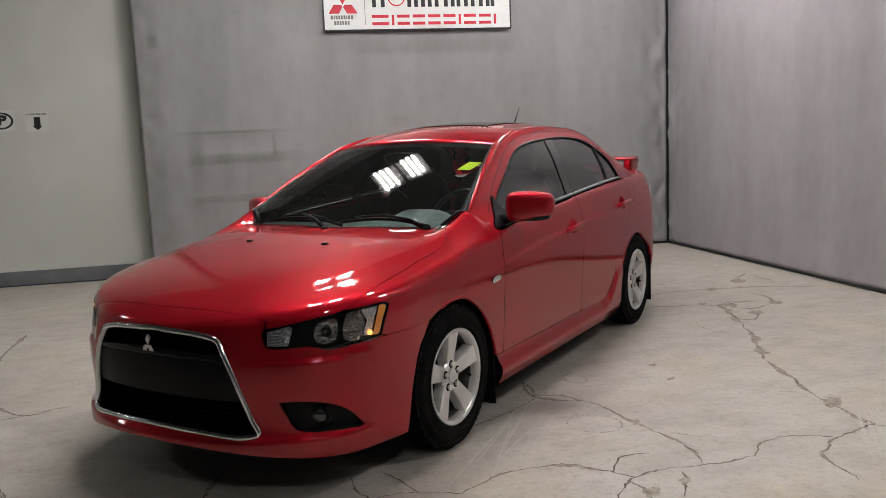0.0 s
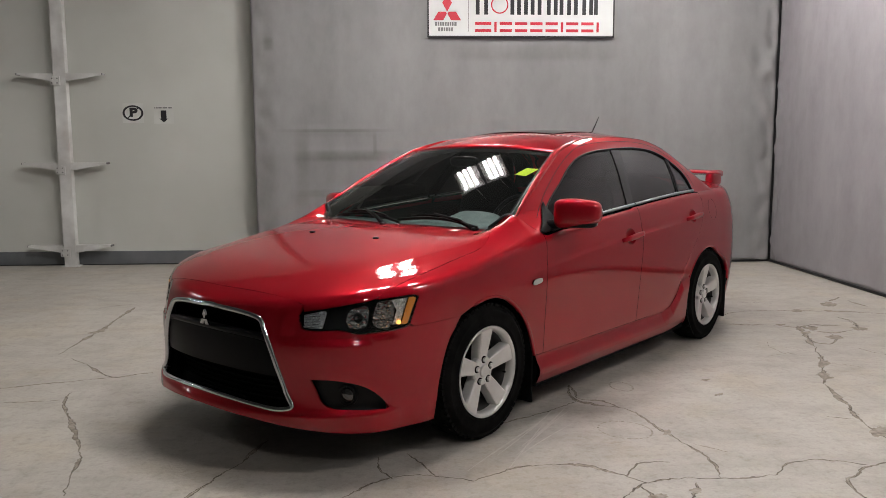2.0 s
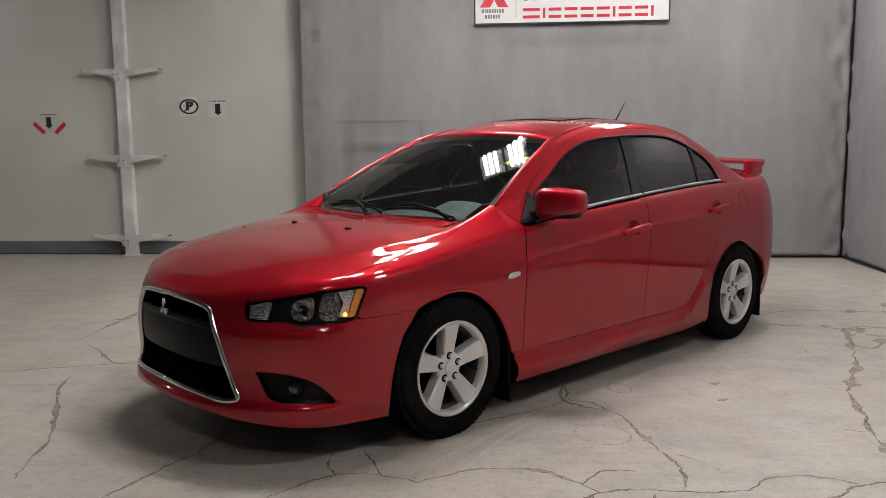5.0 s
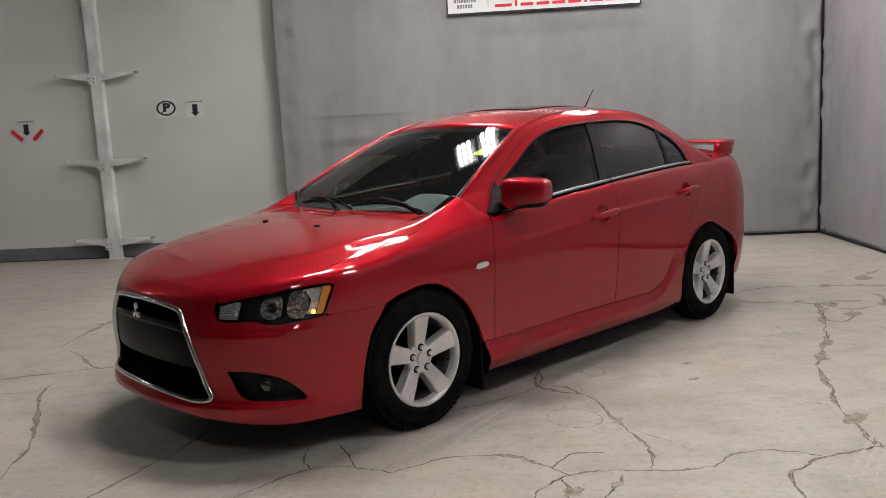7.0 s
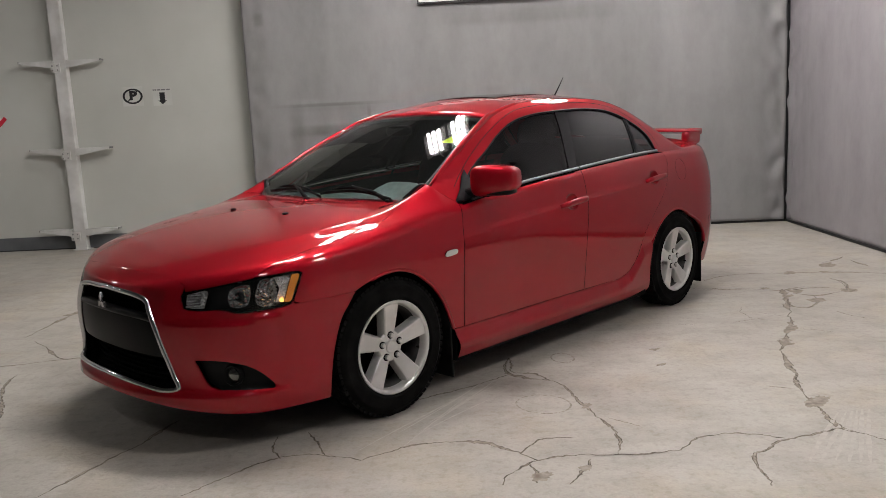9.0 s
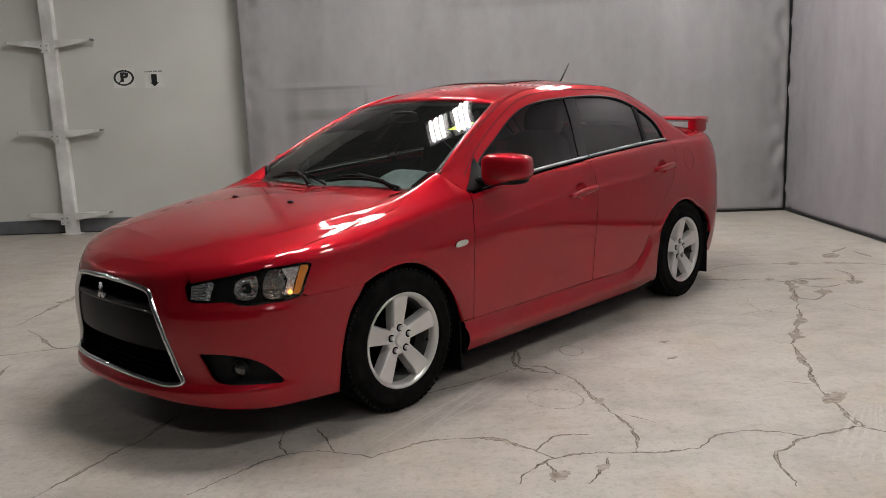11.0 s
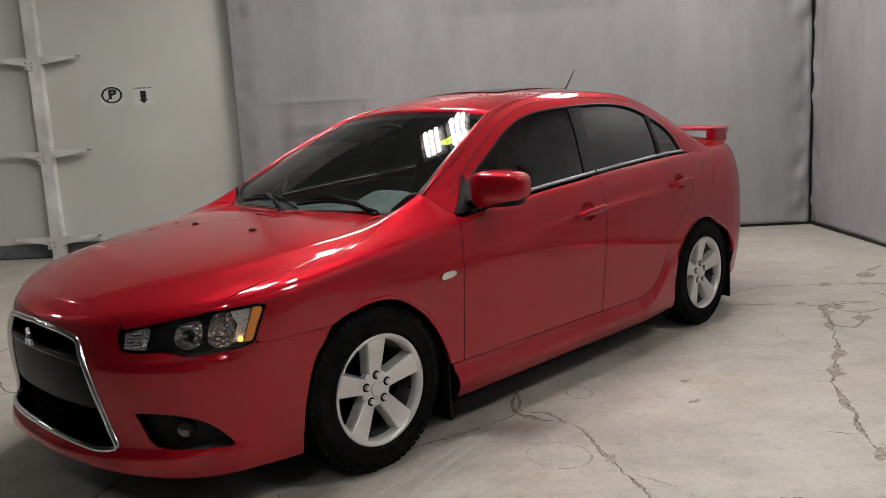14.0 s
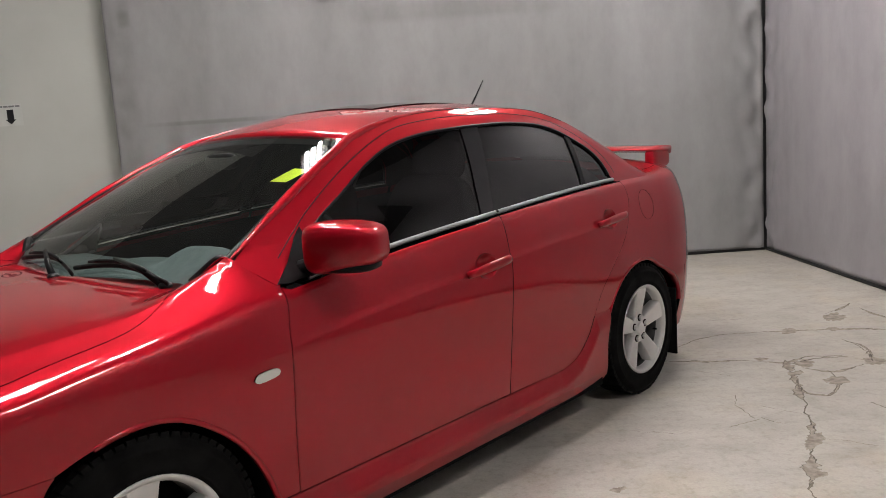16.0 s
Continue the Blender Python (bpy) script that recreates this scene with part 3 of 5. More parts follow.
ARCH_TOP = [(0.400, 0.325), (0.364, 0.418), (0.318, 0.499), (0.247, 0.580), (0.145, 0.652), (0.05, 0.682), (-0.045, 0.680), (-0.14, 0.657), (-0.212, 0.631)]
BUMPER_LOW = [(-0.308, 0.177), (-0.396, 0.180), (-0.491, 0.181), (-0.586, 0.185), (-0.681, 0.193), (-0.827, 0.213), (-0.995, 0.236), (S_NOSE, 0.247)]
GRILLE = [(S_NOSE, 0.300), (-1.112, 0.297), (-1.002, 0.290), (-0.929, 0.285), (-0.880, 0.289), (-0.866, 0.302), (-0.893, 0.356), (-0.922, 0.458), (-0.944, 0.535), (-0.978, 0.622), (-1.000, 0.660), (-1.061, 0.677), (-1.13, 0.685), (S_NOSE, 0.688)]
FOG = [(-0.805, 0.418), (-0.739, 0.418), (-0.666, 0.407), (-0.601, 0.382), (-0.549, 0.341), (-0.506, 0.287), (-0.549, 0.285), (-0.644, 0.289), (-0.718, 0.295), (-0.754, 0.315), (-0.776, 0.351)]
DOOR_EDGE = [(0.491, 0.944), (0.491, 0.887), (0.481, 0.806), (0.474, 0.566), (0.474, 0.322)]
MID_EDGE = [(1.561, float(shoulder(1.561))), (1.558, 0.911), (1.546, 0.69), (1.532, 0.498), (1.520, 0.318)]
REAR_EDGE = [(2.565, float(shoulder(2.565))), (2.572, 1.016), (2.552, 0.95), (2.47, 0.82), (2.34, 0.70), (2.23, 0.60), (2.160, 0.50), (2.100, 0.410), (2.009, 0.340), (1.90, 0.313)]
REAR_ARCH = [(2.625 - 0.365 * math.cos(a), 0.312 + 0.365 * math.sin(a)) for a in np.linspace(radians(-20), radians(205), 26)]


def shifted(pts, du, dv):
    return [(u + du, v + dv) for u, v in pts]


hood_line = [(s, mid_v(s)) for s in np.linspace(0.22, -0.92, 40)]
hood_outline = bend(*shifted(HOOD_SIDE, -0.001, 0.003)) + bend((0.327, 1.157), (0.318, 1.25), (0.28, 1.45), (0.235, 1.66), (0.22, mid_v(0.22))) + hood_line[:-1] + bend(*shifted(HOOD_FRONT[::-1], 0.003, 0.002)) + bend(*LAMP_TOP)
nose_line = [(s, mid_v(s)) for s in np.linspace(S_NOSE, -0.922, 12)]
bumper_outline = bend(*HOOD_FRONT[::-1]) + bend(*LAMP_LOW) + line((-0.436, 0.640), (-0.433, 0.6255)) + bend((-0.433, 0.6255), (-0.367, 0.6285), (-0.212, 0.6285)) + bend(*ARCH_FRONT) + bend(*BUMPER_LOW) + line((S_NOSE, 0.247), (S_NOSE, 0.300)) + bend(*GRILLE) + line((S_NOSE, 0.688), (S_NOSE, 0.695)) + nose_line
fender_outline = bend(*LAMP_BACK) + bend(*HOOD_SIDE) + bend((0.327, 1.154), (0.362, 1.092), (0.404, 1.0385)) + line((0.404, 1.0385), (0.488, 0.944)) + bend(*shifted(DOOR_EDGE, -0.002, 0)) + line((0.471, 0.322), (0.400, 0.325)) + bend(*ARCH_TOP) + bend((-0.212, 0.631), (-0.367, 0.631), (-0.433, 0.628))
door_front_outline = bend(*shifted(DOOR_EDGE, 0.002, 0)) + line((0.477, 0.322), (1.517, 0.318)) + bend(*shifted(MID_EDGE[::-1], -0.002, 0)) + [(x, float(shoulder(x))) for x in np.linspace(1.558, 0.494, 44)][:-1]
door_rear_outline = bend(*shifted(MID_EDGE, 0.002, 0)) + line((1.523, 0.318), (1.90, 0.313)) + bend(*shifted(REAR_EDGE[::-1], -0.0013, 0)) + [(x, float(shoulder(x))) for x in np.linspace(2.562, 1.566, 40)][:-1]
quarter_outline = bend(*shifted(REAR_EDGE[:-3], 0.0013, 0)) + line((2.163, 0.500), (2.312, 0.497)) + [p for p in REAR_ARCH[:-3] if p[0] > 2.5 or p[1] > 0.51] + line(REAR_ARCH[-4], (3.02, 0.50), (3.02, 0.56), (3.22, 0.60), (3.28, 0.80), (3.28, 1.0), (3.30, float(shoulder(3.30)) + 0.10), (2.70, float(shoulder(2.70)) + 0.10), (2.565, float(shoulder(2.565))))
rear_bumper_outline = line((2.94, 0.24), (3.3, 0.22), (S_TAIL, 0.22), (S_TAIL, 0.62), (3.3, 0.60), (3.225, 0.597), (3.025, 0.557), (3.024, 0.50), (2.985, 0.40), (2.94, 0.24))
tail_lamp_outline = line((3.284, 0.80), (3.47, 0.80), (3.50, 0.98), (3.284, 1.0), (3.284, 0.80))
trunk_back_outline = line((3.225, 0.602), (3.3, 0.605), (S_TAIL, 0.625), (S_TAIL, 1.05), (3.51, 1.05), (3.475, 0.797), (3.284, 0.797), (3.225, 0.602))


def skirt(s, z):
    p = side(s, z)
    z = p[..., 2]
    rim = np.interp(s, [1.88, 2.01, 2.10, 2.17, 2.3], [0.315, 0.345, 0.415, 0.485, 0.50])
    t_in = np.clip((rim - z) / 0.075, 0, 1)
    out = 0.032 * t_in * t_in * (3 - 2 * t_in) * np.clip((z - 0.10) / 0.12, 0.35, 1) * np.interp(s, [1.95, 2.30], [1.0, 0.4])
    p[..., 1] -= out
    return p


sill_outline = line((0.405, 0.3175), (1.90, 0.3095), step=0.05) + bend((1.90, 0.3095), (2.010, 0.3365), (2.1015, 0.4065), (2.162, 0.4965), step=0.015) + line((2.162, 0.4965), (2.310, 0.494)) + bend((2.310, 0.494), (2.270, 0.40), (2.260, 0.312), (2.280, 0.187), step=0.02) + line((2.280, 0.187), (2.25, 0.165), (0.43, 0.165), (0.405, 0.3135))

def ellipse(u, v, ru, rv, n=28):
    return [(u + ru * math.cos(2 * math.pi * i / n), v + rv * math.sin(2 * math.pi * i / n)) for i in range(n)]


HANDLES = {"front_door": (1.402, 0.853, 0.062, 0.048), "rear_door": (2.345, 0.912, 0.060, 0.046)}
FUEL = (2.735, 0.935, 0.072, 0.072)


def tube(name, pts, radius, mat, parent, n=10, label="", flat=1.0, ends=True):
    """A round rod along points, its radius one number or one for each point."""
    pts = [Vector(p) for p in pts]
    rad = [radius] * len(pts) if isinstance(radius, (int, float)) else radius
    bm, rows = bmesh.new(), []
    up = Vector((0, 0, 1))
    for i, p in enumerate(pts):
        d = (pts[min(i + 1, len(pts) - 1)] - pts[max(i - 1, 0)]).normalized()
        a = d.cross(up if abs(d.z) < 0.95 else Vector((1, 0, 0))).normalized()
        b = a.cross(d).normalized()
        rows.append([bm.verts.new(p + rad[i] * (a * math.cos(2 * math.pi * k / n) * flat + b * math.sin(2 * math.pi * k / n))) for k in range(n)])
    for r, q in zip(rows, rows[1:]):
        for k in range(n):
            bm.faces.new((r[k], q[k], q[(k + 1) % n], r[(k + 1) % n]))
    if ends:
        bm.faces.new(rows[0])
        bm.faces.new(rows[-1][::-1])
    bmesh.ops.recalc_face_normals(bm, faces=bm.faces)
    return part(name, bm, mat, parent, label, smooth=True)


def sweep(name, F, path, profile, mat, parent, closed=False, flip=False, both=False, label=""):
    """A moulding along a line on the sheet F: profile holds (across, out) pairs."""
    uv = np.array(path, float)
    p, n = sheet_normals(F, uv)
    if closed:
        d = np.roll(p, -1, 0) - np.roll(p, 1, 0)
    else:
        d = np.gradient(p, axis=0)
    d /= np.maximum(np.linalg.norm(d, axis=1, keepdims=True), 1e-9)
    b = np.cross(n, d)
    k = len(profile)
    v = np.concatenate([(p[:, None] + b[:, None] * np.array([q[0] for q in profile])[None, :, None] + n[:, None] * np.array([q[1] for q in profile])[None, :, None]).reshape(-1, 3)])
    m = len(uv)
    faces = [(i * k + j, ((i + 1) % m) * k + j, ((i + 1) % m) * k + (j + 1) % k, i * k + (j + 1) % k) for i in range(m if closed else m - 1) for j in range(k)]
    if flip:
        v = v * np.array([1, -1, 1])
        faces = [f[::-1] for f in faces]
    if both:
        faces = faces + [tuple(i + len(v) for i in f[::-1]) for f in faces]
        v = np.concatenate([v, v * np.array([1, -1, 1])])
    return mesh_object(name, v.tolist(), faces, mat, parent, label, smooth=True)


def door_handle(door, spot, flip):
    """A pull bar over a dished recess."""
    u, v, ru, rv = spot
    rows = []
    for r in np.linspace(1.0, 0.0, 7):
        ring_uv = np.array(ellipse(u, v, ru * max(r, 0.02), rv * max(r, 0.02)))
        p, n = sheet_normals(skin, ring_uv)
        rows.append(p - n * 0.036 * (1 - r**2.5))
    g = np.array([np.concatenate([r, r[:1]]) for r in rows])
    if flip:
        g = g * np.array([1, -1, 1])
    grid_sheet("recess", g, PAINT, door, outward=True)
    xs = np.linspace(u - 0.118, u + 0.142, 15)
    t = np.linspace(0, 1, 15)
    p, n = sheet_normals(skin, np.stack([xs, v - 0.016 + 0.020 * t], -1))
    out = 0.028 * np.clip(np.minimum(t, 1 - t) / 0.14, 0, 1) ** 0.6
    q = p + n * out[:, None]
    if flip:
        q = q * np.array([1, -1, 1])
    tube("door_handle", q, [0.009 + 0.010 * math.sin(math.pi * min(1, max(0, k * 0.92 + 0.04))) ** 0.5 for k in t], PAINT, door, 12, flat=0.62)
    k = q[-2] + np.array([0, 0.008 if flip else -0.008, 0.0])
    bm = bmesh.new()
    bmesh.ops.create_uvsphere(bm, u_segments=10, v_segments=6, radius=0.005, matrix=Matrix.Translation(k) @ Matrix.Diagonal((1, 0.5, 1, 1)))
    part("lock", bm, BLACK_TRIM, door, "dark lock cylinder", smooth=True)


panel("hood", skin, hood_outline, PAINT, car, both=True, step=0.03)
panel("front_bumper", skin, bumper_outline, PAINT, car, holes=[bend(*FOG, FOG[0])], both=True, step=0.02, depth=0.03)
panel("trunk_rear", skin, trunk_back_outline, PAINT, car, both=True)
panel("rear_bumper", skin, rear_bumper_outline, PAINT, car, both=True)
trunk_line = [(x, mid_v(x)) for x in np.linspace(3.55, 2.84, 24)]
trunk_outline = line((2.84, float(shoulder(2.84)) + 0.105), (3.28, float(shoulder(3.28)) + 0.105)) + [(x, float(shoulder(x)) + 0.002) for x in np.linspace(3.31, 3.55, 12)] + trunk_line
panel("trunk_lid", skin, trunk_outline, PAINT, car, both=True)
for flip in (False, True):
    panel("front_fender", skin, fender_outline, PAINT, car, flip=flip, step=0.025)
    door = panel("front_door", skin, door_front_outline, PAINT, car, [ellipse(*HANDLES["front_door"])], flip=flip)
    door_handle(door, HANDLES["front_door"], flip)
    door = panel("rear_door", skin, door_rear_outline, PAINT, car, [ellipse(*HANDLES["rear_door"])], flip=flip)
    door_handle(door, HANDLES["rear_door"], flip)
    holes = [] if flip else [ellipse(FUEL[0], FUEL[1], FUEL[2] + 0.003, FUEL[3] + 0.003)]
    panel("rear_quarter", skin, quarter_outline, PAINT, car, holes, flip=flip)
    panel("side_skirt", skirt, sill_outline, PAINT, car, flip=flip, step=0.012)
    panel("tail_lamp", skin, tail_lamp_outline, TAIL_RED, car, flip=flip, label="dark red tail lamp")
    panel("side_marker", skin, bend((0.340, 0.706), (0.352, 0.722), (0.40, 0.727), (0.424, 0.722), (0.422, 0.706), (0.39, 0.699), (0.352, 0.697), (0.340, 0.706)), WHITE_LENS, car, flip=flip, step=0.01, depth=0.01, offset=0.007, label="clear oval side marker lens")
panel("fuel_flap", skin, ellipse(*FUEL), PAINT, car, step=0.02, depth=0.01, offset=0.0)

# cabin
WS_EDGE = [(0.404, 1.025), (0.492, 1.076), (0.681, 1.180), (0.857, 1.268), (1.045, 1.353)]
ROOF_EDGE = [(1.045, 1.353), (1.161, 1.387), (1.314, 1.42), (1.482, 1.44), (1.71, 1.449), (1.935, 1.445), (2.168, 1.425), (2.383, 1.362)]
BACK_EDGE = [(2.383, 1.362), (2.587, 1.261), (2.696, 1.174), (2.82, 1.1), (2.95, 1.068)]
DLO_TOP = [(0.512, 0.953), (0.733, 1.098), (0.877, 1.174), (1.049, 1.265), (1.209, 1.326), (1.398, 1.36), (1.61, 1.374), (1.718, 1.378), (1.902, 1.38), (2.091, 1.366), (2.211, 1.338), (2.291, 1.305), (2.415, 1.232), (2.475, 1.163), (2.503, 1.074)]
frame_outline = bend(*WS_EDGE) + bend(*ROOF_EDGE) + bend(*BACK_EDGE) + line((2.95, 1.067), (2.56, 1.068), DLO_TOP[-1]) + bend(*DLO_TOP[::-1]) + line(DLO_TOP[0], (0.490, 0.945), WS_EDGE[0])
ws_pts = np.array(bend((WS_EDGE[0][0] - 0.14, WS_EDGE[0][1] - 0.085), *WS_EDGE, step=0.04) + [WS_EDGE[-1]])
roof_pts = np.array(bend(*ROOF_EDGE, step=0.05) + [ROOF_EDGE[-1]])
back_pts = np.array(bend(*BACK_EDGE[:4], step=0.05) + [BACK_EDGE[3]])


def across(edge, forward, crown, n=25):
    """A sheet between an edge on the cabin's left side and its mirror image."""
    e = glasshouse(edge[:, 0], edge[:, 1])
    u = np.linspace(-1, 1, n)
    k = (1 - np.abs(u) ** 2.2)[None, :]
    return np.stack([e[:, :1] + np.asarray(forward)[:, None] * k, -e[:, 1:2] * u[None, :] * -1, e[:, 2:] + np.asarray(crown)[:, None] * k], -1)


t_ws = np.linspace(0, 1, len(ws_pts))
ws_grid = across(ws_pts, -0.075 + 0.035 * t_ws, 0.0 + 0.036 * t_ws)
foot_rows = int(np.argmax(ws_pts[:, 0] >= WS_EDGE[0][0] - 1e-6))
for i in range(foot_rows):
    ws_grid[i, :, 1] *= 1 - 0.24 * (1 - i / foot_rows)
grid_sheet("windshield", ws_grid, CLEAR_GLASS, car)


def on_glass(a, y, lift=0.0):
    """A point of the windshield: a up the glass from 0 to 1, y across in metres."""
    i = a * (len(ws_grid) - 1)
    k = min(int(i), len(ws_grid) - 2)
    row = ws_grid[k] * (1 - (i - k)) + ws_grid[k + 1] * (i - k)
    order = np.argsort(row[:, 1])
    return np.array([np.interp(y, row[order, 1], row[order, 0]) - lift * 0.45, y, np.interp(y, row[order, 1], row[order, 2]) + lift * 0.89])


inner = lambda g: g + np.array([0.006, 0, -0.010])
n_rows = len(ws_grid)
grid_sheet("upper_border", inner(ws_grid[int(n_rows * 0.93):]), FRIT, car, "black border at the head of the windshield")
grid_sheet("lower_border", inner(ws_grid[:max(2, int(n_rows * 0.10))]), FRIT, car, "black border at the foot of the windshield")
grid_sheet("left_border", inner(ws_grid[:, :2]), FRIT, car)
grid_sheet("right_border", inner(ws_grid[:, -2:]), FRIT, car)
t_roof = np.linspace(0, 1, len(roof_pts))
roof_forward, roof_crown = -0.04 + 0.06 * t_roof, 0.036 + 0.05 * t_roof - 0.042 * t_roof**2
roof_grid = across(roof_pts, roof_forward, roof_crown, 41)
grid_sheet("roof", roof_grid, PAINT, car, thick=0.012)
grid_sheet("headliner", roof_grid - np.array([0, 0, 0.03]), DARK_HOLLOW, car, "dark headliner")
sun = roof_grid[7:19, 8:33] + np.array([0, 0, 0.004])
grid_sheet("sunroof", sun, ROOF_GLASS, car, "dark glass sunroof panel")
t_back = np.linspace(0, 1, len(back_pts))
grid_sheet("rear_glass", across(back_pts, 0.02 + 0.06 * t_back, 0.03 - 0.02 * t_back), TINTED_GLASS, car)

# the fender's edge beside the glass, from the pillar's foot to the hood's corner
foot_uv = np.array(bend((0.404, 1.0385), (0.362, 1.092), (0.327, 1.154), step=0.012) + [(0.327, 1.154)])
high_line = skin(foot_uv[:, 0], foot_uv[:, 1])
for flip in (False, True):
    panel("side_frame", glasshouse, frame_outline, PAINT, car, flip=flip, step=0.013)
    panel("frame_lining", glasshouse, frame_outline, DARK_HOLLOW, car, flip=flip, step=0.04, depth=0, offset=-0.03)

BELT = lambda x: float(shoulder(x)) + 0.012


def side_glass(name, outline, flip):
    panel(name, glasshouse, outline, FRONT_GLASS if name == "front_window" else TINTED_GLASS, car, flip=flip, step=0.04, depth=0.004, offset=-0.008)


front_glass = bend(*DLO_TOP[:7]) + line(DLO_TOP[6], (1.47, BELT(1.47))) + [(x, BELT(x)) for x in np.linspace(1.47, 0.53, 20)]
rear_glass = line((1.545, BELT(1.545)), DLO_TOP[7]) + bend(*DLO_TOP[7:12]) + line(DLO_TOP[11], (2.235, BELT(2.235))) + [(x, BELT(x)) for x in np.linspace(2.235, 1.55, 16)]
quarter_glass = line((2.25, BELT(2.25)), DLO_TOP[11]) + bend(*DLO_TOP[11:]) + line(DLO_TOP[-1], (2.25, BELT(2.25)))
dlo_path = bend(*DLO_TOP, step=0.03)
belt_path = [(x, float(shoulder(x)) + 0.012) for x in np.linspace(0.60, 1.555, 40)]
belt_path_2 = [(x, float(shoulder(x)) + 0.012) for x in np.linspace(1.57, 2.515, 40)]
RUB = [(-0.006, -0.010), (-0.006, 0.001), (0.003, 0.002), (0.004, -0.010)]
TRIM = [(-0.009, -0.008), (-0.008, 0.002), (-0.003, 0.005), (0.005, 0.0045), (0.008, 0.0), (0.008, -0.01)]
frame_seam = bend((0.54, 1.016), (0.625, 1.07), (0.733, 1.145), (0.929, 1.253), (1.133, 1.342), (1.294, 1.39), (1.518, 1.414), (1.73, 1.42), (1.995, 1.414), (2.215, 1.375), (2.399, 1.285), (2.519, 1.18), (2.559, 1.07), step=0.03)
ditch = bend(*ROOF_EDGE, step=0.03)
for flip in (False, True):
    side_glass("front_window", front_glass, flip)
    side_glass("rear_window", rear_glass, flip)
    side_glass("quarter_window", quarter_glass, flip)
    panel("pillar_trim", glasshouse, line((1.47, BELT(1.47)), DLO_TOP[6], DLO_TOP[7], (1.545, BELT(1.545)), (1.47, BELT(1.47))), ROOF_GLASS, car, flip=flip, offset=-0.003)
    panel("divider_bar", glasshouse, line((2.228, BELT(2.228)), (2.285, 1.308), (2.315, 1.293), (2.257, BELT(2.257)), (2.228, BELT(2.228))), BLACK_TRIM, car, flip=flip, offset=-0.002)
    sweep("window_seal", glasshouse, dlo_path, RUB, BLACK_TRIM, car, flip=flip, label="black rubber window seal")
    sweep("belt_trim", glasshouse, belt_path, TRIM, BRIGHT_TRIM, car, flip=flip, label="bright belt moulding")
    sweep("belt_trim", glasshouse, belt_path_2, TRIM, BRIGHT_TRIM, car, flip=flip, label="bright belt moulding")
    sweep("door_frame_seam", glasshouse, frame_seam, [(-0.0018, -0.004), (-0.0018, 0.0010), (0.0018, 0.0010), (0.0018, -0.004)], FRIT, car, flip=flip, label="dark gap round the door frames")
    sweep("roof_ditch", glasshouse, ditch[6:], [(-0.0022, -0.004), (-0.0022, 0.0012), (0.0022, 0.0012), (0.0022, -0.004)], BLACK_TRIM, car, flip=flip, label="black roof ditch moulding")

pillar_path = np.concatenate([high_line[::-1], glasshouse(np.array(WS_EDGE)[1:, 0], np.array(WS_EDGE)[1:, 1])])
n_glass = len(pillar_path)
pillar_path = np.concatenate([pillar_path, glasshouse(np.array(ROOF_EDGE)[1:4, 0], np.array(ROOF_EDGE)[1:4, 1])])
for flip in (False, True):
    way = np.array([1, -1, 1]) if flip else np.array([1, 1, 1])
    tube("pillar_edge", [(p + np.array([-0.003, 0.010, 0.0])) * way for p in pillar_path], [0.003 + 0.015 * min(1, max(0, (k - len(high_line) + 1) / 2)) - 0.003 * max(0, k - n_glass + 1) for k in range(len(pillar_path))], PAINT, car, 10)
    tube("glass_moulding", [(p + np.array([0.0, 0.030, -0.006])) * way for p in pillar_path[2:n_glass]], 0.015, BLACK_TRIM, car, 8)


# ---- inside the cabin ----
def blob(name, centre, radii, mat, parent, power=4.0, turn=None, label="", n=18, nv=12):
    """A rounded block."""
    bm, rows = bmesh.new(), []
    f = lambda t: math.copysign(abs(t) ** (2 / power), t)
    for i in range(nv + 1):
        a = -math.pi / 2 + math.pi * i / nv
        rows.append([Vector((radii[0] * f(math.cos(a)) * f(math.cos(b)), radii[1] * f(math.cos(a)) * f(math.sin(b)), radii[2] * f(math.sin(a)))) for b in [2 * math.pi * k / n for k in range(n)]])
    m = Matrix.Translation(centre) @ (turn or Matrix())
    vs = [[bm.verts.new(m @ p) for p in r] for r in rows]
    for r, q in zip(vs, vs[1:]):
        for k in range(n):
            bm.faces.new((r[k], r[(k + 1) % n], q[(k + 1) % n], q[k]))
    bmesh.ops.remove_doubles(bm, verts=bm.verts, dist=1e-5)
    bmesh.ops.recalc_face_normals(bm, faces=bm.faces)
    return part(name, bm, mat, parent, label, smooth=True)


def seat(y):
    s = new("front_seat")
    s.parent = car
    blob("cushion", (1.30, y, 0.58), (0.27, 0.25, 0.10), SEAT_CLOTH, s)
    blob("backrest", (1.62, y, 0.86), (0.09, 0.24, 0.33), SEAT_CLOTH, s, 3.5, Matrix.Rotation(radians(14), 4, "Y"))
    blob("headrest", (1.735, y, 1.235), (0.055, 0.14, 0.095), SEAT_CLOTH, s, 3.0, Matrix.Rotation(radians(10), 4, "Y"))
    for dy in (-0.06, 0.06):
        tube("headrest_post", [(1.70, y + dy, 1.05), (1.73, y + dy, 1.20)], 0.007, CHROME, s)


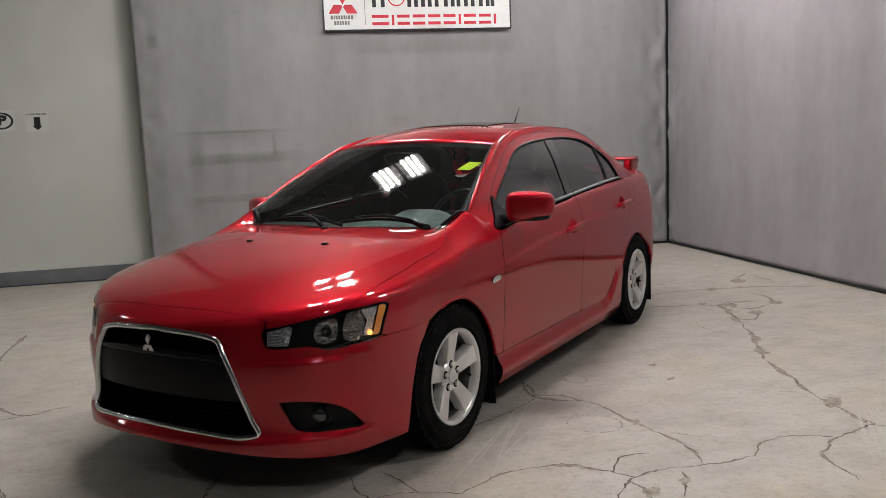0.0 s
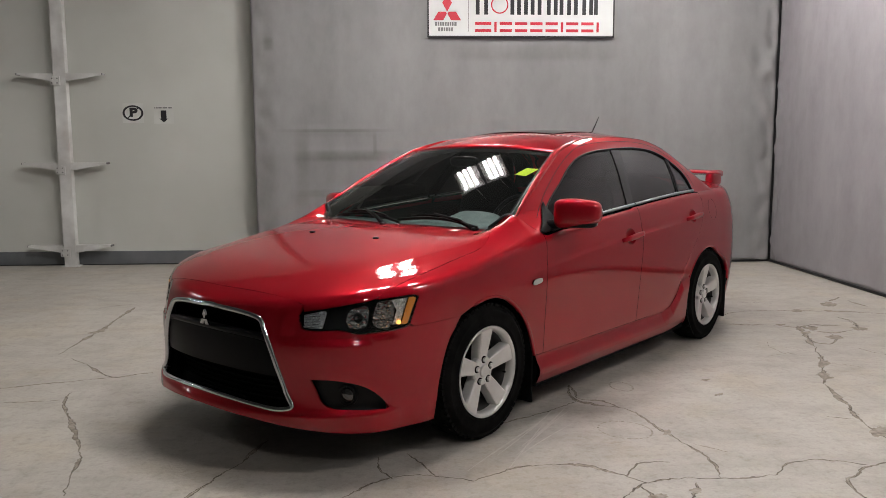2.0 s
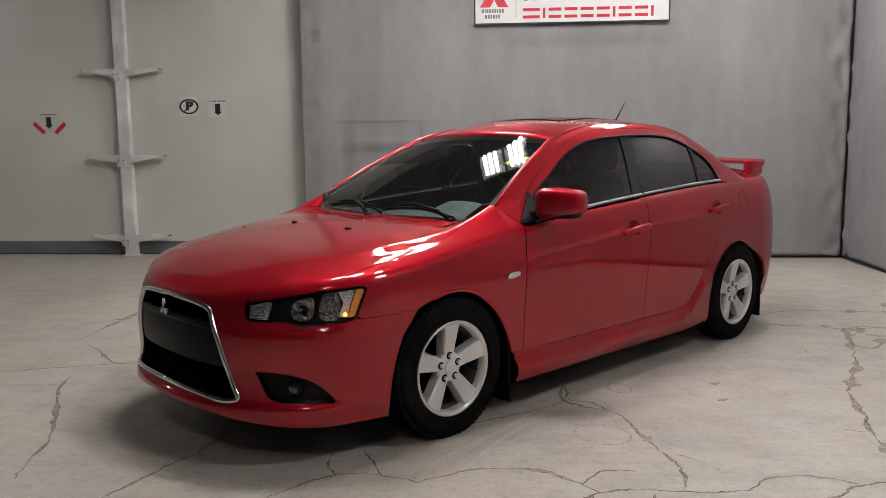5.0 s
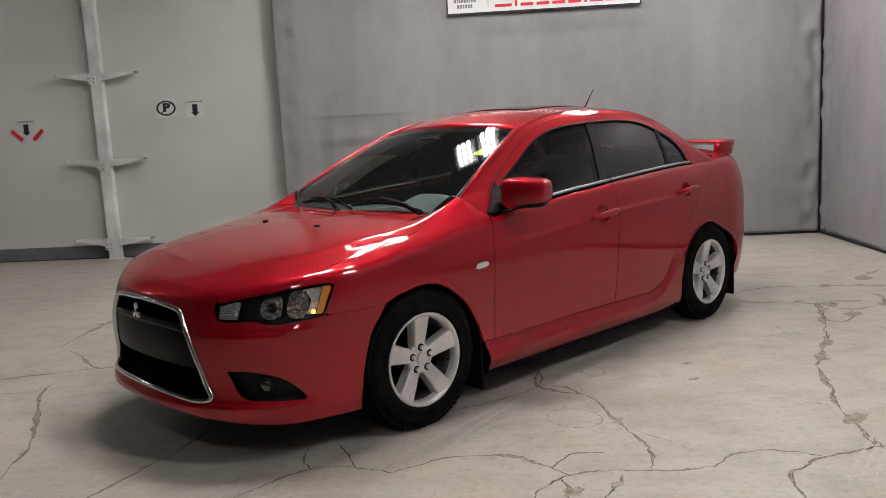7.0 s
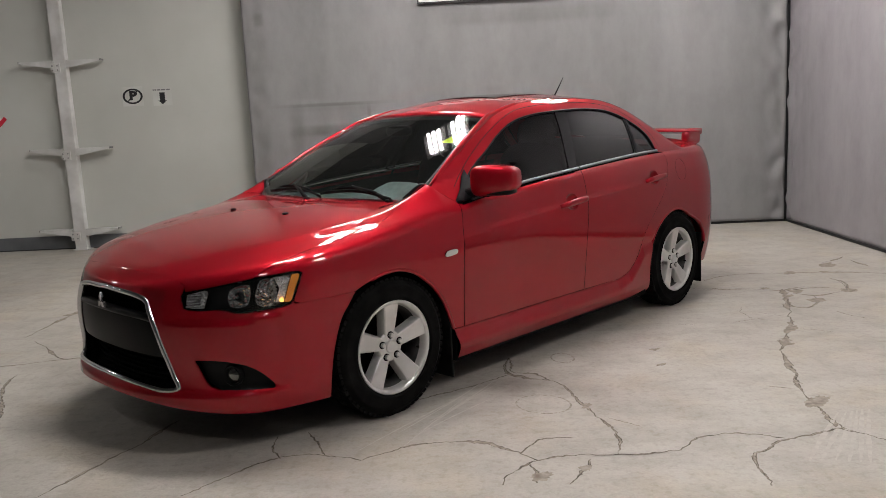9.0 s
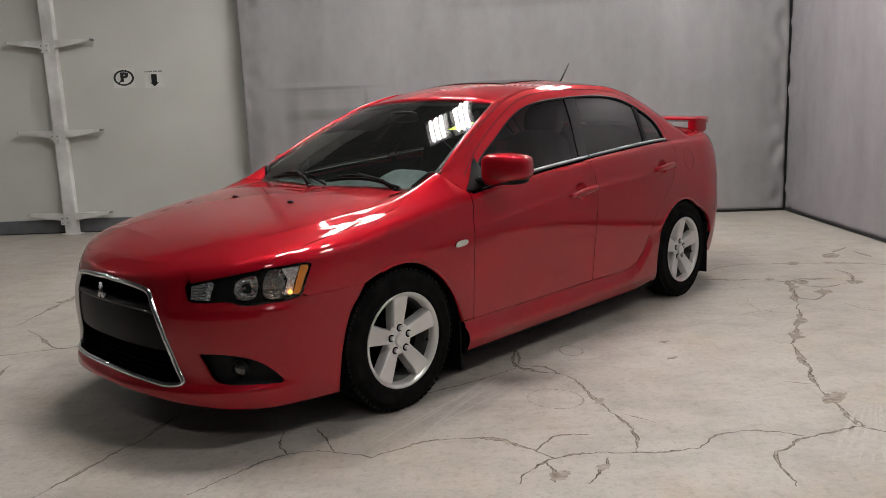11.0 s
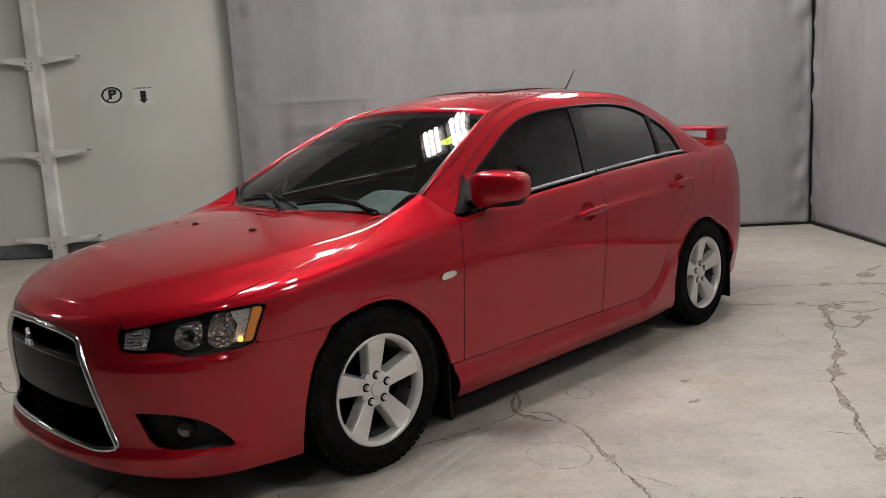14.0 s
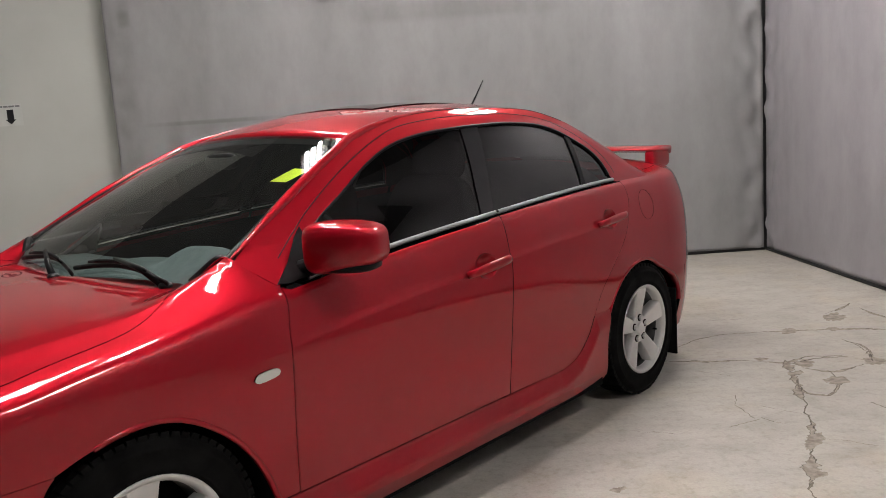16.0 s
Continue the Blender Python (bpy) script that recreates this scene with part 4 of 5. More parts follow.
seat(-0.37)
seat(0.37)
blob("rear_bench", (2.30, 0, 0.60), (0.28, 0.62, 0.12), SEAT_CLOTH, car)
blob("rear_backrest", (2.62, 0, 0.88), (0.11, 0.62, 0.30), SEAT_CLOTH, car, 4.0, Matrix.Rotation(radians(22), 4, "Y"))
dash = []
for a in np.linspace(0, 1, 14):
    row = []
    for y in np.linspace(-0.68, 0.68, 33):
        x = 0.26 + 0.12 * abs(y) ** 2 + (0.42 - 0.1 * abs(y)) * a
        hump = 0.085 * math.exp(-((y + 0.37) / 0.19) ** 4) * math.exp(-((a - 0.72) / 0.26) ** 2) + 0.02 * math.exp(-(y / 0.2) ** 4) * math.exp(-((a - 0.75) / 0.3) ** 2)
        row.append((x, y, 0.940 + 0.014 * math.sin(math.pi * min(a, 1) ** 0.8) + hump - 0.16 * max(0, a - 0.86) / 0.14))
    dash.append(row)
grid_sheet("dashboard", np.array(dash), DASH_MAT, car, outward=True, label= "dark grey-green dashboard")
blob("dash_front", (0.75, 0, 0.72), (0.10, 0.68, 0.16), BLACK_TRIM, car, 5.0)
bm = bmesh.new()
R1, r1 = 0.185, 0.015
rows = [[bm.verts.new(((R1 + r1 * math.cos(b)) * math.cos(a), (R1 + r1 * math.cos(b)) * math.sin(a), r1 * math.sin(b))) for b in np.linspace(0, 2 * math.pi, 9)[:-1]] for a in np.linspace(0, 2 * math.pi, 37)[:-1]]
for i in range(36):
    for j in range(8):
        bm.faces.new((rows[i][j], rows[(i + 1) % 36][j], rows[(i + 1) % 36][(j + 1) % 8], rows[i][(j + 1) % 8]))
steer = part("steering_wheel", bm, BLACK_TRIM, car, smooth=True)
steer.matrix_local = Matrix.Translation((0.93, -0.37, 0.93)) @ Matrix.Rotation(radians(-64), 4, "Y")
blob("wheel_hub", (0.90, -0.37, 0.92), (0.05, 0.09, 0.07), BLACK_TRIM, car)
blob("rear_view_mirror", (0.87, -0.02, 1.30), (0.015, 0.11, 0.032), FRIT, car, 3.0)
for flip in (False, True):
    panel("door_lining", side, line((0.45, 0.30), (2.60, 0.30), (2.60, 1.05), (1.5, 1.015), (0.50, 0.93), (0.45, 0.30)), DARK_HOLLOW, car, flip=flip, step=0.08, depth=0, offset=-0.075)
bm = bmesh.new()
box(bm, (0.10, -0.66, 0.55), (0.16, 0.66, 0.92))
part("firewall", bm, DARK_HOLLOW, car)
sticker_pts = np.array([[on_glass(0.66 + 0.09 * i / 3, -0.545 + 0.075 * j / 3 - 0.01 * i, -0.012) for j in range(4)] for i in range(4)])
grid_sheet("windshield_sticker", sticker_pts, STICKER, car, "yellow-green sticker inside the windshield")

# cowl, wipers
cowl_y = np.linspace(-0.66, 0.66, 31)
cowl = np.array([[(0.21 + 0.11 * (abs(y) / 0.61) ** 2 - 0.02 + (0.13 + 0.0 * y) * a, y, 0.945 - 0.03 * abs(y) - 0.02 * a) for y in cowl_y] for a in np.linspace(0, 1, 4)])
grid_sheet("cowl_panel", cowl, BLACK_TRIM, car, "black plastic cowl under the wipers")
for y0, y1, yp in ((-0.60, -0.05, -0.56), (-0.10, 0.47, 0.02)):
    wiper = new("wiper")
    wiper.parent = car
    ys = np.linspace(y0 + 0.02, y1, 12)
    blade = [on_glass(0.05 + 0.05 * math.sin(math.pi * i / 11) + 0.03 * i / 11, y, 0.014) for i, y in enumerate(ys)]
    tube("blade", blade, 0.008, BLACK_TRIM, wiper, 8, flat=0.6)
    tube("blade_spine", [p + np.array([-0.012, 0, 0.016]) for p in blade[2:-2]], [0.004] + [0.007] * 6 + [0.004], GREY_TRIM, wiper, 8)
    foot = np.array([0.20 + 0.10 * (abs(yp) / 0.61) ** 2, yp, 0.962])
    tube("arm", [foot, foot * 0.6 + blade[6] * 0.4 + np.array([-0.012, 0, 0.028]), blade[6] + np.array([-0.012, 0, 0.026])], [0.013, 0.010, 0.006], GREY_TRIM, wiper, 8)
    blob("pivot_cap", foot, (0.02, 0.02, 0.014), BLACK_TRIM, wiper, 2.5)


# ---- wheels ----
def ring(bm, profile, n=48, cap=False):
    """Turns a profile of (radius, y) round the y axis."""
    rows = []
    for k in range(n):
        a = 2 * math.pi * k / n
        rows.append([bm.verts.new((r * math.cos(a), y, r * math.sin(a))) for r, y in profile])
    for k in range(n):
        for i in range(len(profile) - 1):
            bm.faces.new((rows[k][i], rows[k][i + 1], rows[(k + 1) % n][i + 1], rows[(k + 1) % n][i]))
    return bm


def wheel(x, y, sign):
    w = new("wheel")
    w.parent = car
    w.location = (x, y, 0.324)
    if sign > 0:
        w.rotation_euler = (0, 0, math.pi)
    bm = ring(bmesh.new(), [(0.206, 0.095), (0.215, 0.10), (0.26, 0.103), (0.295, 0.098), (0.317, 0.082), (0.3255, 0.06), (0.3265, 0.0), (0.3255, -0.06), (0.317, -0.082), (0.295, -0.099), (0.288, -0.1045), (0.282, -0.1005), (0.26, -0.106), (0.240, -0.104), (0.236, -0.1075), (0.230, -0.103), (0.222, -0.098), (0.212, -0.09)], 72)
    blocks = bmesh.new()
    for k in range(66):
        a = 2 * math.pi * k / 66
        for y0, y1, r0, r1 in ((-0.086, -0.058, 0.309, 0.3275), (-0.050, -0.004, 0.318, 0.3285), (0.004, 0.052, 0.318, 0.3285)):
            turn = Matrix.Rotation(-a - (0.02 if y0 > -0.06 else 0), 4, "Y")
            box(blocks, (r0, y0, -0.0115), (r1, y1, 0.0115), turn)
    tyre = part("tyre", bm, RUBBER, w, smooth=True)
    part("tread", blocks, RUBBER, tyre)["kind"] = "stuff"
    bm = ring(bmesh.new(), [(0.212, -0.090), (0.2200, -0.094), (0.2215, -0.1005), (0.2170, -0.1025), (0.2040, -0.0945), (0.1990, -0.080), (0.1965, -0.058)], 72)
    part("rim", bm, ALLOY, w, smooth=True)
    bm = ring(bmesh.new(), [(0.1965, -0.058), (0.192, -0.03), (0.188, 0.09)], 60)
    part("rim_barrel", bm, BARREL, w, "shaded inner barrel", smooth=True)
    bm = ring(bmesh.new(), [(0.19, 0.02), (0.06, 0.02), (0.0, 0.02)], 40)
    part("brake_disc", bm, DARK_HOLLOW, w)
    bm = bmesh.new()
    for k in range(5):
        a = radians(90 + 72 * k)
        c, s = math.cos(a), math.sin(a)
        pts = []
        for r, hw, yy in ((0.03, 0.030, -0.071), (0.07, 0.0315, -0.070), (0.10, 0.0345, -0.075), (0.14, 0.0385, -0.083), (0.18, 0.0430, -0.0895), (0.197, 0.0465, -0.0915), (0.206, 0.053, -0.0925)):
            row = []
            for f, dy in ((-1.20, 0.048), (-1.07, 0.014), (-0.98, 0.003), (-0.84, 0), (0.84, 0), (0.98, 0.003), (1.07, 0.014), (1.20, 0.048)):
                px, pz = r, f * hw
                row.append(bm.verts.new((px * c - pz * s, yy + dy, px * s + pz * c)))
            pts.append(row)
        for r0, r1 in zip(pts, pts[1:]):
            for i in range(7):
                bm.faces.new((r0[i], r1[i], r1[i + 1], r0[i + 1]))
    part("spokes", bm, ALLOY, w)
    bm = ring(bmesh.new(), [(0.075, -0.04), (0.073, -0.062), (0.066, -0.069), (0.032, -0.071), (0.031, -0.079), (0.027, -0.081), (0.0, -0.082)], 40)
    part("hub_cap", bm, ALLOY, w, smooth=False)
    for k in range(5):
        a = radians(90 + 72 * k)
        bm = ring(bmesh.new(), [(0.0120, -0.066), (0.0120, -0.081), (0.0095, -0.0845), (0.0, -0.0845)], 6)
        bmesh.ops.remove_doubles(bm, verts=bm.verts, dist=1e-6)
        bmesh.ops.recalc_face_normals(bm, faces=bm.faces)
        nut = part("lug_nut", bm, ALLOY, w)
        # flat black disc on the hub stands in for the pocket's shade
        pocket = part("nut_pocket", ring(bmesh.new(), [(0.0175, -0.068), (0.0175, -0.0728), (0.0, -0.0728)], 20), DARK_HOLLOW, w)
        pocket.location = (0.055 * math.cos(a), 0, 0.055 * math.sin(a))
        nut.location = (0.055 * math.cos(a), 0, 0.055 * math.sin(a))
    va = radians(-14)
    tube("valve_stem", [(0.190 * math.cos(va), -0.045, 0.190 * math.sin(va)), (0.178 * math.cos(va), -0.072, 0.178 * math.sin(va))], [0.0065, 0.005], BLACK_TRIM, w, 8)
    return w


for wx in (0.0, 2.635):
    wheel(wx, -0.765, -1)
    wheel(wx, 0.765, 1)
    for sy in (-1, 1):
        bm = bmesh.new()
        rows = []
        for a in np.linspace(radians(-15), radians(195), 28):
            rows.append([bm.verts.new((wx + 0.40 * math.cos(a), sy * yy, 0.315 + 0.40 * math.sin(a))) for yy in (0.45, 0.80)])
        for a, b in zip(rows, rows[1:]):
            bm.faces.new((a[0], b[0], b[1], a[1]))
        part("wheel_well", bm, DARK_HOLLOW, car)
bm = bmesh.new()
box(bm, (-0.75, -0.55, 0.17), (3.35, 0.55, 0.45))
box(bm, (0.42, -0.85, 0.150), (2.24, 0.85, 0.30))
part("underbody", bm, DARK_HOLLOW, car)


# ---- front of the car ----
grille_path = bend(*GRILLE, step=0.012) + [GRILLE[-1]]
sweep("grille_surround", skin, grille_path, [(-0.012, -0.03), (-0.012, 0.004), (-0.007, 0.010), (0.003, 0.011), (0.009, 0.006), (0.012, -0.004), (0.012, -0.03)], CHROME, car, both=True, label="chrome grille surround")
grille_inner = bend(*GRILLE, step=0.02) + [GRILLE[-1]]
panel("grille_back", skin, grille_inner, DARK_HOLLOW, car, both=True, step=0.05, depth=0, offset=-0.085)
bar_outline = bend((S_NOSE, 0.424), (-1.05, 0.422), (-0.97, 0.419), (-0.922, 0.416)) + bend((-0.922, 0.416), (-0.935, 0.47), (-0.956, 0.560)) + bend((-0.956, 0.560), (-1.02, 0.574), (-1.1, 0.580), (S_NOSE, 0.582)) + line((S_NOSE, 0.582), (S_NOSE, 0.424))
panel("grille_bar", skin, bar_outline, GREY_TRIM, car, both=True, step=0.02, depth=0.05, offset=-0.012, label="black plastic grille cross-bar")
sweep("bar_lip", skin, bend((-0.960, 0.578), (-1.02, 0.588), (-1.1, 0.593), (S_NOSE, 0.595), step=0.02) + [(S_NOSE, 0.595)], [(-0.012, -0.05), (-0.012, -0.008), (0.0, -0.002), (0.012, -0.01), (0.014, -0.05)], BLACK_TRIM, car, both=True)
for z in (0.315, 0.335, 0.355, 0.375):
    edge = -0.885 - (z - 0.30) * 0.25
    sweep("grille_slat", skin, line((edge, z), (S_NOSE, z), step=0.03) + [(S_NOSE, z)], [(-0.003, -0.08), (-0.003, -0.065), (0.003, -0.065), (0.003, -0.08)], DARK_HOLLOW, car, both=True)
sweep("grille_liner", skin, grille_path, [(0.006, -0.004), (0.004, -0.004), (0.004, -0.10), (0.006, -0.10)], DARK_HOLLOW, car, both=True)


def prism(bm, pts, y0, y1, m=None):
    """A flat shape in the xz plane given thickness in y."""
    a, b = [bm.verts.new((x, y0, z)) for x, z in pts], [bm.verts.new((x, y1, z)) for x, z in pts]
    bm.faces.new(a)
    bm.faces.new(b[::-1])
    for i in range(len(pts)):
        j = (i + 1) % len(pts)
        bm.faces.new((a[j], a[i], b[i], b[j]))
    bmesh.ops.recalc_face_normals(bm, faces=bm.faces)
    if m is not None:
        bmesh.ops.transform(bm, matrix=m, verts=a + b)
    return bm


face_front = Matrix.Rotation(radians(-90), 4, "Z")
bm = prism(bmesh.new(), [(0, 0.036), (0.0125, 0.014), (0, -0.007), (-0.0125, 0.014)], -0.005, 0.005)
prism(bm, [(-0.034, -0.030), (-0.008, -0.030), (0.0, -0.014), (0.008, -0.030), (0.034, -0.030), (0.020, -0.006), (0.004, -0.006), (0.0, -0.010), (-0.004, -0.006), (-0.020, -0.006)], -0.005, 0.005)
badge = part("grille_badge", bm, CHROME, car, "chrome badge")
badge.matrix_local = Matrix.Translation((-0.968, 0, 0.632)) @ face_front

lamp_outline = bend(*LAMP_LOW, step=0.012) + bend(*LAMP_BACK, step=0.012) + bend(*LAMP_TOP[::-1], step=0.012) + line(LAMP_TOP[0], LAMP_LOW[0], step=0.012)


def disc_on(name, u, v, offset, profile, mat, parent, flip, n=28):
    """A turned piece facing out of the body at (u, v): profile of (radius, out)."""
    p, nn = sheet_normals(skin, np.array([[u, v]]))
    p, nn = p[0] + nn[0] * offset, nn[0] * np.array([1.0, 0.55, 0.35])
    nn = nn + np.array([-0.35, 0, 0])
    if flip:
        p, nn = p * [1, -1, 1], nn * [1, -1, 1]
    bm = ring(bmesh.new(), [(r, -o) for r, o in profile], n)
    bmesh.ops.remove_doubles(bm, verts=bm.verts, dist=1e-6)
    bmesh.ops.recalc_face_normals(bm, faces=bm.faces)
    q = Vector(nn).to_track_quat("-Y", "Z").to_matrix().to_4x4()
    bmesh.ops.transform(bm, matrix=Matrix.Translation(p) @ q, verts=bm.verts)
    return part(name, bm, mat, parent, smooth=True)


for flip in (False, True):
    lamp = panel("headlamp", skin, lamp_outline, LAMP_GLASS, car, flip=flip, step=0.02, depth=0.012, offset=0.001, label="clear headlamp with black housing and amber corner")
    lamp.visible_shadow = False
    panel("housing", skin, lamp_outline, BLACK_TRIM, lamp, flip=flip, step=0.03, depth=0, offset=-0.055)
    panel("inner_reflector", skin, bend((-0.852, 0.690), (-0.845, 0.645), (-0.828, 0.635), (-0.775, 0.634), step=0.01) + bend((-0.775, 0.634), (-0.770, 0.67), (-0.775, 0.708), (-0.852, 0.690), step=0.01), REFLECTOR, lamp, flip=flip, step=0.012, depth=0.01, offset=-0.022)
    for k in range(5):
        z = 0.643 + 0.0115 * k
        sweep("reflector_rib", skin, line((-0.844, z - 0.002), (-0.778, z + 0.004), step=0.01), [(-0.006, -0.022), (0.0, -0.011), (0.006, -0.022)], REFLECTOR, lamp, flip=flip)
    panel("low_beam", skin, bend((-0.688, 0.668), (-0.672, 0.638), (-0.635, 0.628), (-0.603, 0.640), (-0.598, 0.680), (-0.612, 0.722), (-0.650, 0.722), (-0.682, 0.706), (-0.688, 0.668), step=0.01), BOWL_FACETS, lamp, flip=flip, step=0.011, depth=0.012, offset=-0.030, label="faceted chrome reflector")
    disc_on("low_beam_shield", -0.638, 0.676, -0.034, [(0.021, 0.0), (0.021, 0.010), (0.017, 0.014), (0.0, 0.016)], BLACK_TRIM, lamp, flip)
    panel("high_beam", skin, bend((-0.578, 0.690), (-0.574, 0.645), (-0.545, 0.626), (-0.505, 0.632), (-0.497, 0.690), (-0.508, 0.742), (-0.545, 0.746), (-0.572, 0.736), (-0.578, 0.690), step=0.01), BOWL_FACETS, lamp, flip=flip, step=0.011, depth=0.012, offset=-0.026, label="faceted chrome reflector")
    disc_on("low_beam_bulb", -0.640, 0.678, -0.030, [(0.007, 0.0), (0.007, 0.02), (0.004, 0.026), (0.0, 0.027)], CHROME, lamp, flip)
    disc_on("high_beam_bulb", -0.540, 0.690, -0.040, [(0.007, 0.0), (0.007, 0.018), (0.004, 0.024), (0.0, 0.025)], CHROME, lamp, flip)
    panel("side_reflector", skin, line((-0.500, 0.640), (-0.470, 0.640), (-0.452, 0.752), (-0.520, 0.748), (-0.490, 0.70), (-0.500, 0.640), step=0.012), REFLECTOR, lamp, flip=flip, step=0.012, depth=0.006, offset=-0.020)
    sweep("lamp_rim", skin, bend(*LAMP_BACK[1:], step=0.012), [(-0.004, -0.02), (-0.004, -0.003), (-0.009, -0.003), (-0.009, -0.02)], CHROME, lamp, flip=flip)
    panel("amber_corner", skin, bend((-0.468, 0.640), (-0.448, 0.640), (-0.440, 0.655), (-0.430, 0.70), (-0.420, 0.748), (-0.450, 0.754), step=0.01) + bend((-0.450, 0.754), (-0.458, 0.70), (-0.468, 0.640), step=0.01), AMBER, lamp, flip=flip, step=0.012, depth=0.012, offset=-0.010, label="amber corner reflector")
    disc_on("turn_bulb", -0.478, 0.650, -0.012, [(0.010, 0.0), (0.009, 0.006), (0.005, 0.010), (0.0, 0.011)], AMBER_GLOW, lamp, flip)
    fog_outline = bend(*FOG, FOG[0], step=0.012)
    fog = panel("fog_pocket", skin, fog_outline, BLACK_TRIM, car, flip=flip, step=0.03, depth=0, offset=-0.032, label="black fog lamp pocket")
    disc_on("fog_lamp", -0.668, 0.345, -0.03, [(0.045, -0.01), (0.045, 0.012), (0.040, 0.014), (0.036, 0.004)], BLACK_TRIM, fog, flip)
    disc_on("fog_lens", -0.668, 0.345, -0.03, [(0.034, 0.004), (0.030, 0.010), (0.016, 0.016), (0.0, 0.018)], FOG_GLASS, fog, flip)
    # wheel arch lips
    sweep("arch_lip", skin, bend(*ARCH_TOP[:-1], step=0.02), [(-0.010, -0.03), (-0.008, 0.002), (-0.001, 0.0035), (0.007, 0.001), (0.009, -0.01)], PAINT, car, flip=flip)
    sweep("arch_lip", skin, REAR_ARCH[3:-4], [(-0.010, -0.03), (-0.008, 0.002), (-0.001, 0.0035), (0.007, 0.001), (0.009, -0.01)], PAINT, car, flip=flip)
    sy = 1 if flip else -1
    for x, lo, hi in ((0.385, 0.075, 0.44), (3.005, 0.10, 0.46)):
        bm = bmesh.new()
        box(bm, (x - 0.006, min(sy * 0.62, sy * 0.855), lo), (x + 0.006, max(sy * 0.62, sy * 0.855), hi), None, 0.004)
        part("mud_flap", bm, RUBBER, car, "black rubber mud flap")

# hood jets, aerial
for y in (-0.242, 0.242):
    s_at, half = -0.122, float(-side(-0.122, shoulder(-0.122))[1])
    z = float(top(np.array(-0.122), np.array(abs(y) / half), hood_mid)[2])
    blob("washer_jet", (-0.122, y, z + 0.003), (0.014, 0.018, 0.007), BLACK_TRIM, car, 2.5)
tube("aerial", [(2.41, 0, 1.462), (2.44, 0, 1.49), (2.50, 0, 1.56), (2.545, 0, 1.615)], [0.012, 0.006, 0.004, 0.003], BLACK_TRIM, car, 8)

# mirrors
for sy in (-1, 1):
    m = new("door_mirror")
    m.parent = car
    m.location = (0.012 * (1 + sy), -0.024 * (1 + sy), -0.014 * (1 + sy))
    blob("shell", (0.655, sy * 0.947, 1.053), (0.078, 0.120, 0.072), PAINT, m, 4.2, Matrix.Rotation(radians(sy * -20), 4, "Z"), n=32, nv=20)
    for v in m.children[0].data.vertices:
        out, dz = (abs(v.co.y) - 0.947) / 0.127, v.co.z - 1.053
        v.co.z = 1.050 + dz * (1 - 0.20 * max(0, out) if dz > 0 else 1.10 - 0.28 * out)
        v.co.x += 0.02 * max(0, out) ** 2
    blob("under_cover", (0.658, sy * 0.938, 0.990), (0.070, 0.112, 0.022), BLACK_TRIM, m, 3.2, Matrix.Rotation(radians(sy * -20), 4, "Z"), n=24)
    bm = bmesh.new()
    box(bm, (0.068, -0.09, -0.048), (0.0785, 0.09, 0.048), None, 0.0015)
    g = part("mirror_glass", bm, CHROME, m)
    g.matrix_local = Matrix.Translation((0.655, sy * 0.945, 1.05)) @ Matrix.Rotation(radians(sy * -20), 4, "Z")
    tube("arm", [(0.60, sy * 0.80, 0.975), (0.62, sy * 0.85, 0.985), (0.64, sy * 0.90, 1.0)], [0.03, 0.026, 0.02], BLACK_TRIM, m, 10)
    panel("mirror_sail", glasshouse, line((0.487, 0.950), (0.56, 1.000), (0.665, 1.092), (0.675, 0.965), (0.52, 0.945), (0.487, 0.950)), BLACK_TRIM, m, flip=sy > 0, step=0.03, offset=0.008)

# rear wing
wing = new("rear_wing")
wing.parent = car
prof = [(0.0, 0.0), (0.012, 0.008), (0.045, 0.017), (0.10, 0.023), (0.16, 0.022), (0.205, 0.016), (0.212, 0.006), (0.208, -0.022), (0.195, -0.026), (0.16, -0.014), (0.10, -0.008), (0.03, -0.007)]
rows = []
for y in np.linspace(-0.63, 0.63, 29):
    bow = 0.07 * (abs(y) / 0.63) ** 2
    rows.append([(3.175 + bow + x, y, 1.176 + 0.016 * (1 - (y / 0.63) ** 2) + z) for x, z in prof])
g = np.array([r + r[:1] for r in rows])
blade_ob = grid_sheet("blade", g, PAINT, wing, outward=False)
bm = bmesh.new()
bm.from_mesh(blade_ob.data)
bmesh.ops.remove_doubles(bm, verts=bm.verts, dist=1e-5)
bmesh.ops.holes_fill(bm, edges=bm.edges, sides=24)
bmesh.ops.recalc_face_normals(bm, faces=bm.faces)
bm.to_mesh(blade_ob.data)
bm.free()
for sy in (-1, 1):
    blob("foot", (3.345, sy * 0.596, 1.132), (0.106, 0.036, 0.055), PAINT, wing, 4.0, n=24)
    blob("pad", (3.28, sy * 0.585, 1.085), (0.06, 0.03, 0.03), BLACK_TRIM, wing, 3.0)

# ---- hall lights ----
TUBE = bpy.data.materials.new("lamp_tube")
TUBE.use_nodes = True
tn = TUBE.node_tree
tn.nodes.clear()
em, mo = tn.nodes.new("ShaderNodeEmission"), tn.nodes.new("ShaderNodeOutputMaterial")
em.inputs[0].default_value, em.inputs[1].default_value = (1.0, 0.965, 0.942, 1), LAMP_POWER
tn.links.new(em.outputs[0], mo.inputs[0])


BRIGHT_TUBE = TUBE.copy()
BRIGHT_TUBE.name = "short_lamp_tube"
BRIGHT_TUBE.node_tree.nodes["Emission"].inputs[1].default_value = LAMP_POWER * 3.4


